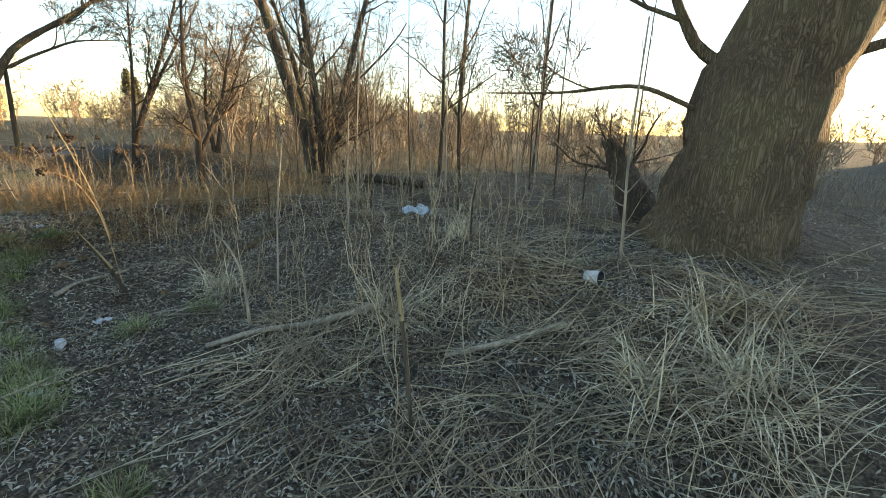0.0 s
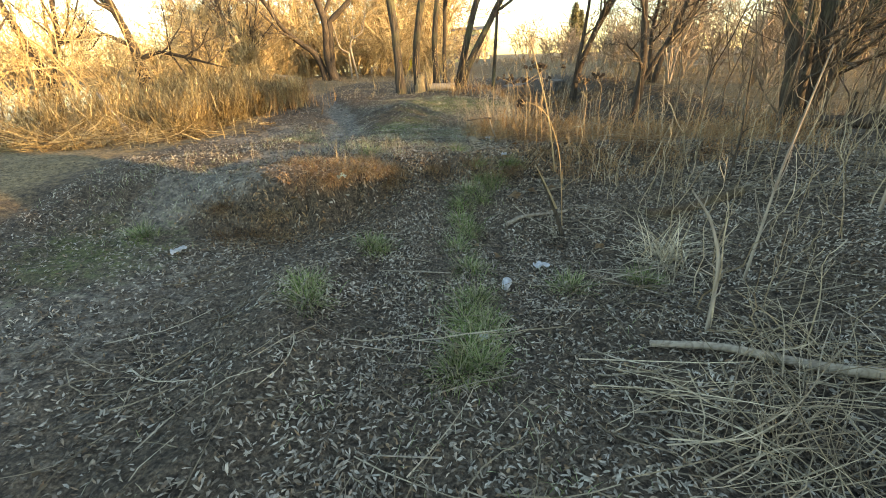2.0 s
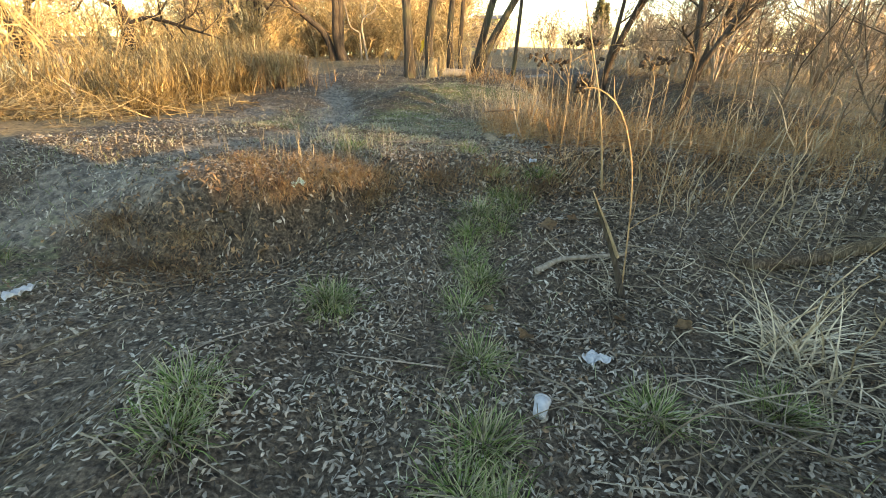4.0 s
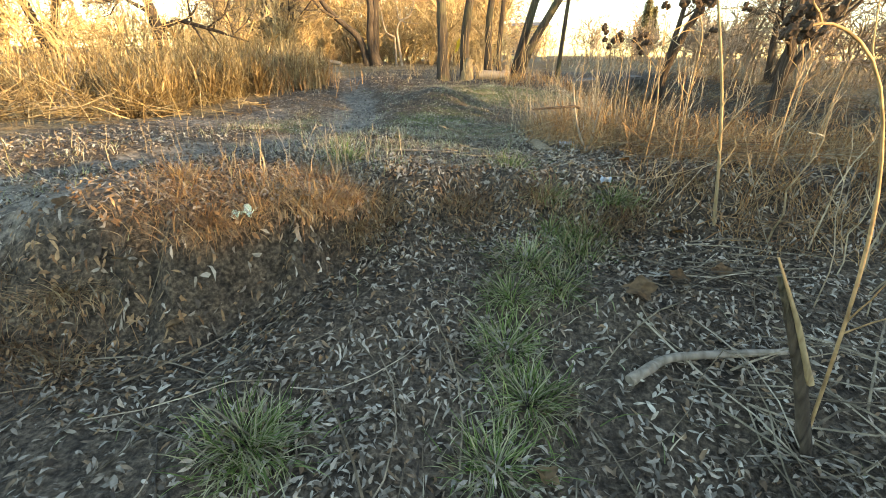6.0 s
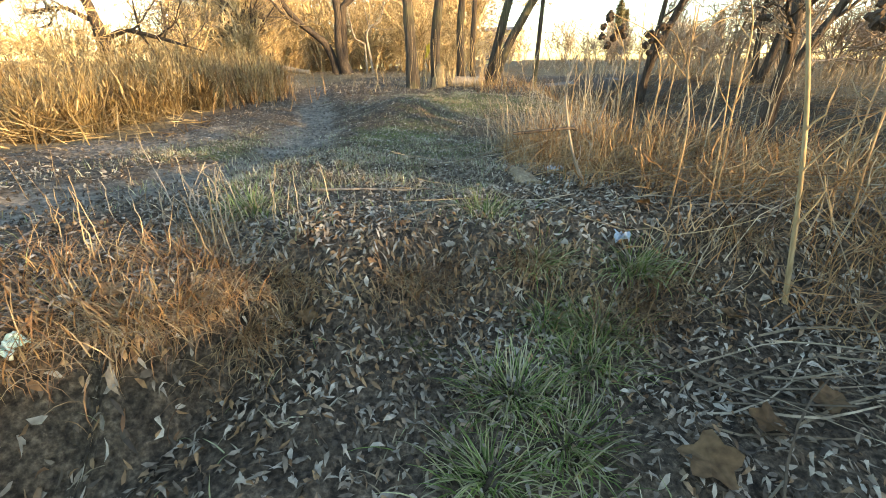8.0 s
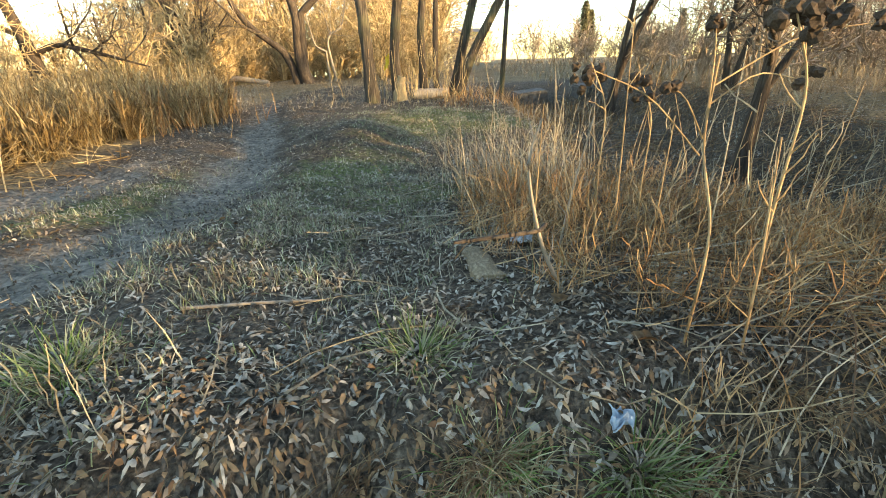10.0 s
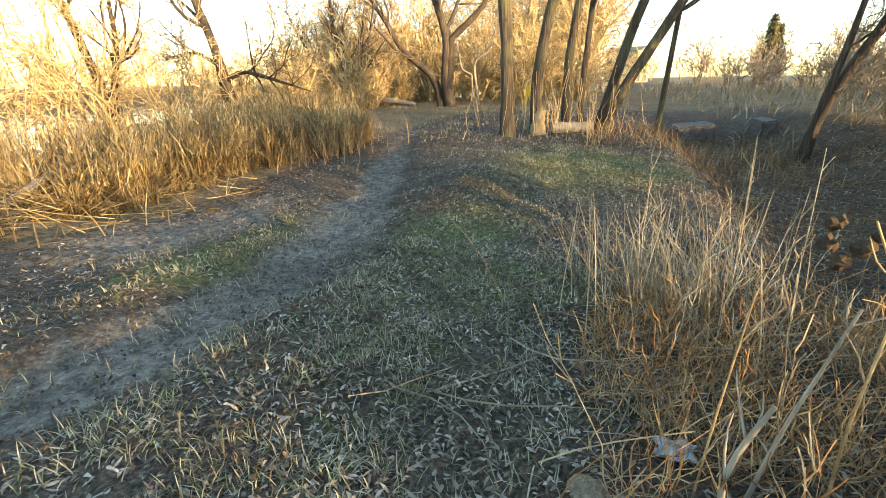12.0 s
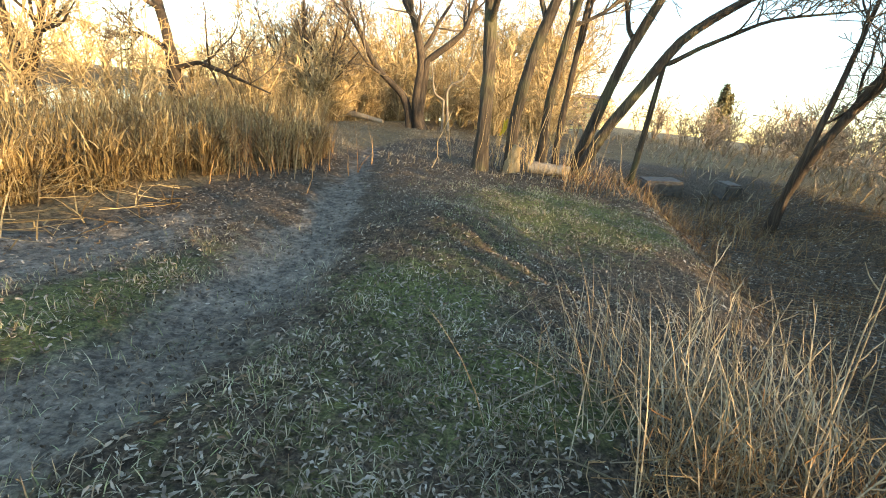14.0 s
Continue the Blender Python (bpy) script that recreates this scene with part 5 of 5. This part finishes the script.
def cup(name, label, x, y, mat, rim_mat, r0, r1, long, rz):
    """A beaker lying on its side, hollow, with a lip."""
    ob = new(name)
    lining = [("inside", BLACK, [(0, 0.006), (r0 - 0.005, 0.006), (r1 - 0.005, long - 0.003)])] if rim_mat is BLACK else []
    for nm, m, prof in (("body", mat, [(0, 0), (r0, 0), (r1, long), (r1 - 0.002, long), (r0 - 0.002, 0.003), (0, 0.003)]), ("lip", rim_mat, [(r1 - 0.001, long - 0.004), (r1 + 0.003, long - 0.003), (r1 + 0.003, long + 0.003), (r1 - 0.002, long + 0.003)]), *lining):
        bm = bmesh.new()
        rings = [[bm.verts.new((max(a, 0.0004) * math.cos(t * 0.2618), max(a, 0.0004) * math.sin(t * 0.2618), b)) for t in range(24)] for a, b in prof]
        for p0, p1 in zip(rings, rings[1:]):
            for t in range(24):
                bm.faces.new((p0[t], p0[(t + 1) % 24], p1[(t + 1) % 24], p1[t]))
        part(nm, bm, m, ob, {"body": "", "lip": "rolled lip", "inside": "dark inside"}[nm], True)
    ob.matrix_world = pose(*at(x, y, r1 + 0.004), 0, 84, rz)
    return tagged(ob, label, "cup")


crumple("plastic_sheet", "crumpled pale blue plastic sheet on leaves", "plastic sheet", 5.31, 16.48, 0.30, 0.38, 0.17, BLUE, 1, 30)
cup("paper_cup", "white cup with dark inside lying on straw", 4.5, 13.56, WHITE, BLACK, 0.05, 0.07, 0.15, -95)
cup("paper_cup", "small white cup lying on dead leaves", 1.12, 16.36, WHITE, WHITE, 0.028, 0.036, 0.085, 70)
crumple("paper_scrap", "crumpled white paper scrap on leaves", "paper", 1.5, 16.8, 0.12, 0.09, 0.04, WHITE, 2, 20)
crumple("paper_scrap", "small white scrap at the track's edge", "paper", -1.75, 17.05, 0.12, 0.08, 0.05, WHITE, 3, 50)
crumple("wrapper", "crumpled mint green and white wrapper", "wrapper", -0.45, 18.12, 0.11, 0.08, 0.05, MINT, 4, 15)
crumple("paper_scrap", "crumpled bluish white paper by the weeds", "paper", 1.47, 19.02, 0.07, 0.06, 0.045, BLUE, 5, 80)
crumple("tissue", "crumpled white tissue beside the weeds", "tissue", 1.45, 20.47, 0.13, 0.10, 0.05, WHITE, 6, 10)
crumple("paper_scrap", "pale scrap trodden into the leaves", "paper", 0.9, 15.75, 0.06, 0.05, 0.03, WHITE, 7, 40)
crumple("plastic_rag", "bright yellow plastic rag caught on a trunk", "plastic rag", -0.12, 30.35, 0.09, 0.34, 0.05, YELLOW, 8, 0).matrix_world = pose(-0.3, 30.1, 1.05, 80, 12, 10)
crumple("slate_scrap", "flat grey scrap lying in the straw", "scrap", 3.32, 12.71, 0.2, 0.14, 0.03, CONCRETE, 9, 25)


def big_leaf(x, y, size, seed, rz):
    """A fallen maple leaf with pointed lobes, cupped."""
    bm = bmesh.new()
    mid = bm.verts.new((0, 0, 0))
    ring = []
    for k in range(22):
        a = k / 22 * 6.283
        rad = size * (0.62 + 0.38 * abs(math.cos(2.5 * a)) ** 2)
        ring.append(bm.verts.new((rad * math.cos(a), rad * math.sin(a), 0.25 * rad * math.sin(2 * a + seed) + 0.012)))
    for k in range(22):
        bm.faces.new((mid, ring[k], ring[(k + 1) % 22]))
    bmesh.ops.solidify(bm, geom=bm.faces[:], thickness=0.0015)
    ob = part("fallen_leaf", bm, BROWN_LEAVES)
    ob.matrix_world = pose(*at(x, y, 0.03), 12, -10, rz)
    return tagged(ob, "large curled brown leaf on the ground", "leaf", "large brown leaves")


for k, (lx, ly, sz) in enumerate([(1.46, 18.1, 0.085), (1.7, 18.25, 0.06), (1.15, 16.95, 0.06), (1.75, 17.2, 0.055), (2.1, 17.1, 0.06), (1.95, 18.35, 0.06), (1.5, 18.75, 0.05), (0.95, 17.2, 0.05), (-0.9, 17.85, 0.05), (-0.6, 17.7, 0.045), (-1.2, 17.95, 0.05), (-0.3, 18.35, 0.045), (1.65, 19.3, 0.05), (1.45, 19.6, 0.045), (0.6, 18.75, 0.04), (0.2, 18.6, 0.045), (1.85, 18.75, 0.05)]):
    big_leaf(lx, ly, sz, k, 77 * k)

# split piece of wood
bm = bmesh.new()
bmesh.ops.create_cube(bm, size=1.0)
bmesh.ops.subdivide_edges(bm, edges=bm.edges[:], cuts=3, use_grid_fill=True)
for v in bm.verts:
    a, b, c = v.co
    v.co = (a * (0.13 - 0.04 * b) + 0.01 * math.sin(9 * b), b * 0.30 + 0.012 * math.sin(17 * a), (c + 0.5) * 0.05 * (1 - 1.4 * a * a) + 0.006 * math.sin(14 * b + 6 * a))
tagged(part("wood_piece", bm, WORN_WOOD), "split piece of pale weathered wood", "wood").matrix_world = pose(*at(1.17, 20.05, -0.004), 3, 4, 12)

# concrete at the ditch
for cx, cw in ((4.1, 1.1), (5.9, 0.45)):
    bm = bmesh.new()
    bmesh.ops.create_cube(bm, size=1.0)
    bmesh.ops.scale(bm, vec=(cw, 0.7, 0.5), verts=bm.verts[:])
    bmesh.ops.bevel(bm, geom=bm.edges[:], offset=0.05, segments=2, affect="EDGES")
    tagged(part("concrete_block", bm, CONCRETE), "dark weathered concrete block above the ditch", "concrete block", "concrete blocks").matrix_world = pose(*at(cx, 34.0, 0.1), 4, -5, 12)

# ---- far buildings and conifers ----
TAN = plain_mat("tan_render", (0.36, 0.31, 0.24), (0.44, 0.38, 0.30), 0.6, 0.85)
OCHRE = plain_mat("yellow_render", (0.62, 0.50, 0.20), (0.72, 0.58, 0.26), 0.6, 0.85)
ROOF = plain_mat("dull_roofing", (0.12, 0.10, 0.09), (0.19, 0.16, 0.14), 1.5, 0.8)
GLASS = plain_mat("dark_window_glass", (0.10, 0.10, 0.10), (0.14, 0.14, 0.13), 1.0, 0.15)
FRAME = plain_mat("window_frame_paint", (0.40, 0.35, 0.26), (0.46, 0.40, 0.30), 3.0, 0.5)


def block(w, d, h, x=0, y=0, z=0):
    bm = bmesh.new()
    bmesh.ops.create_cube(bm, size=1.0)
    for v in bm.verts:
        v.co = (v.co.x * w + x, v.co.y * d + y, (v.co.z + 0.5) * h + z)
    return bm


def house(name, label, m, w, d, h, wall, rows, cols, roof_h):
    """A house with a pitched roof and windows in its front and side."""
    ob = new(name)
    part("wall", block(w, d, h), wall, ob)
    bm = bmesh.new()
    o, hw, hd = 0.4, w / 2, d / 2
    v = [bm.verts.new(c) for c in ((-hw - o, -hd - o, h), (hw + o, -hd - o, h), (hw + o, hd + o, h), (-hw - o, hd + o, h), (-hw - o, 0, h + roof_h), (hw + o, 0, h + roof_h))]
    for f in ((0, 1, 5, 4), (2, 3, 4, 5), (1, 2, 5), (3, 0, 4), (3, 2, 1, 0)):
        bm.faces.new([v[k] for k in f])
    part("roof", bm, ROOF, ob)
    for face in range(2):
        long = w if face == 0 else d
        n = cols if face == 0 else max(2, cols - 2)
        for i in range(n):
            for j in range(rows):
                u, zz = (i + 0.5) / n * long - long / 2, 0.9 + j * 2.8
                win = part("window", block(1.0, 0.1, 1.2), FRAME, ob)
                win.matrix_local = pose(u, -d / 2 - 0.02, zz) if face == 0 else pose(w / 2 + 0.02, u, zz, 0, 0, 90)
                part("pane", block(0.84, 0.04, 1.04, 0, -0.05, 0.08), GLASS, win)
    ob.matrix_world = m
    return tagged(ob, label, "house")


house("house", "distant two-storey house lit yellow on one side", pose(7.0, 103.5, -0.2, 0, 0, -28), 5.4, 5.0, 5.6, OCHRE, 2, 3, 0.7)
house("outbuilding", "distant low brown building across the field", pose(110.0, 108.0, 0.5, 0, 0, -48), 20.0, 9.0, 5.0, TAN, 1, 6, 0.6)


def conifer(x, y, tall, seed):
    """A spruce: a trunk and whorls of drooping needled boughs."""
    r = np.random.RandomState(seed)
    z0 = float(height(x, y))
    ob = new("conifer")
    ob.location = (x, y, z0)
    tr = np.array([[0, 0, 0], [0, 0, tall * 0.5], [0, 0, tall]], float)[None]
    c = new("trunk", mesh_from("trunk", *tubes(tr, np.array([[0.16, 0.1, 0.01]]), 6), DARK_BARK, True))
    c.parent = ob
    n = 1500
    hh = r.uniform(0.08, 1, n) ** 0.8 * tall
    a = r.uniform(0, 6.28, n)
    reach = (tall - hh) * 0.42 * r.uniform(0.3, 1.1, n)
    v = blades(r, np.cos(a) * reach * 0.5, np.sin(a) * reach * 0.5, hh, 0.55, 0.16, 1.6, 3, az=a)
    c = new("crown", mesh_from("crown", *v, NEEDLE))
    c.parent = ob
    return tagged(ob, "distant dull green conifer beyond the scrub", "tree", "distant conifers")


NEEDLE = stuff_mat("needles", [(0.10, 0.10, 0.05), (0.17, 0.15, 0.075), (0.24, 0.20, 0.10)], 0.8, 5)
conifer(16.6, 70, 5.6, 1)
conifer(18.2, 73, 5.0, 2)
conifer(30, 76, 5.2, 3)
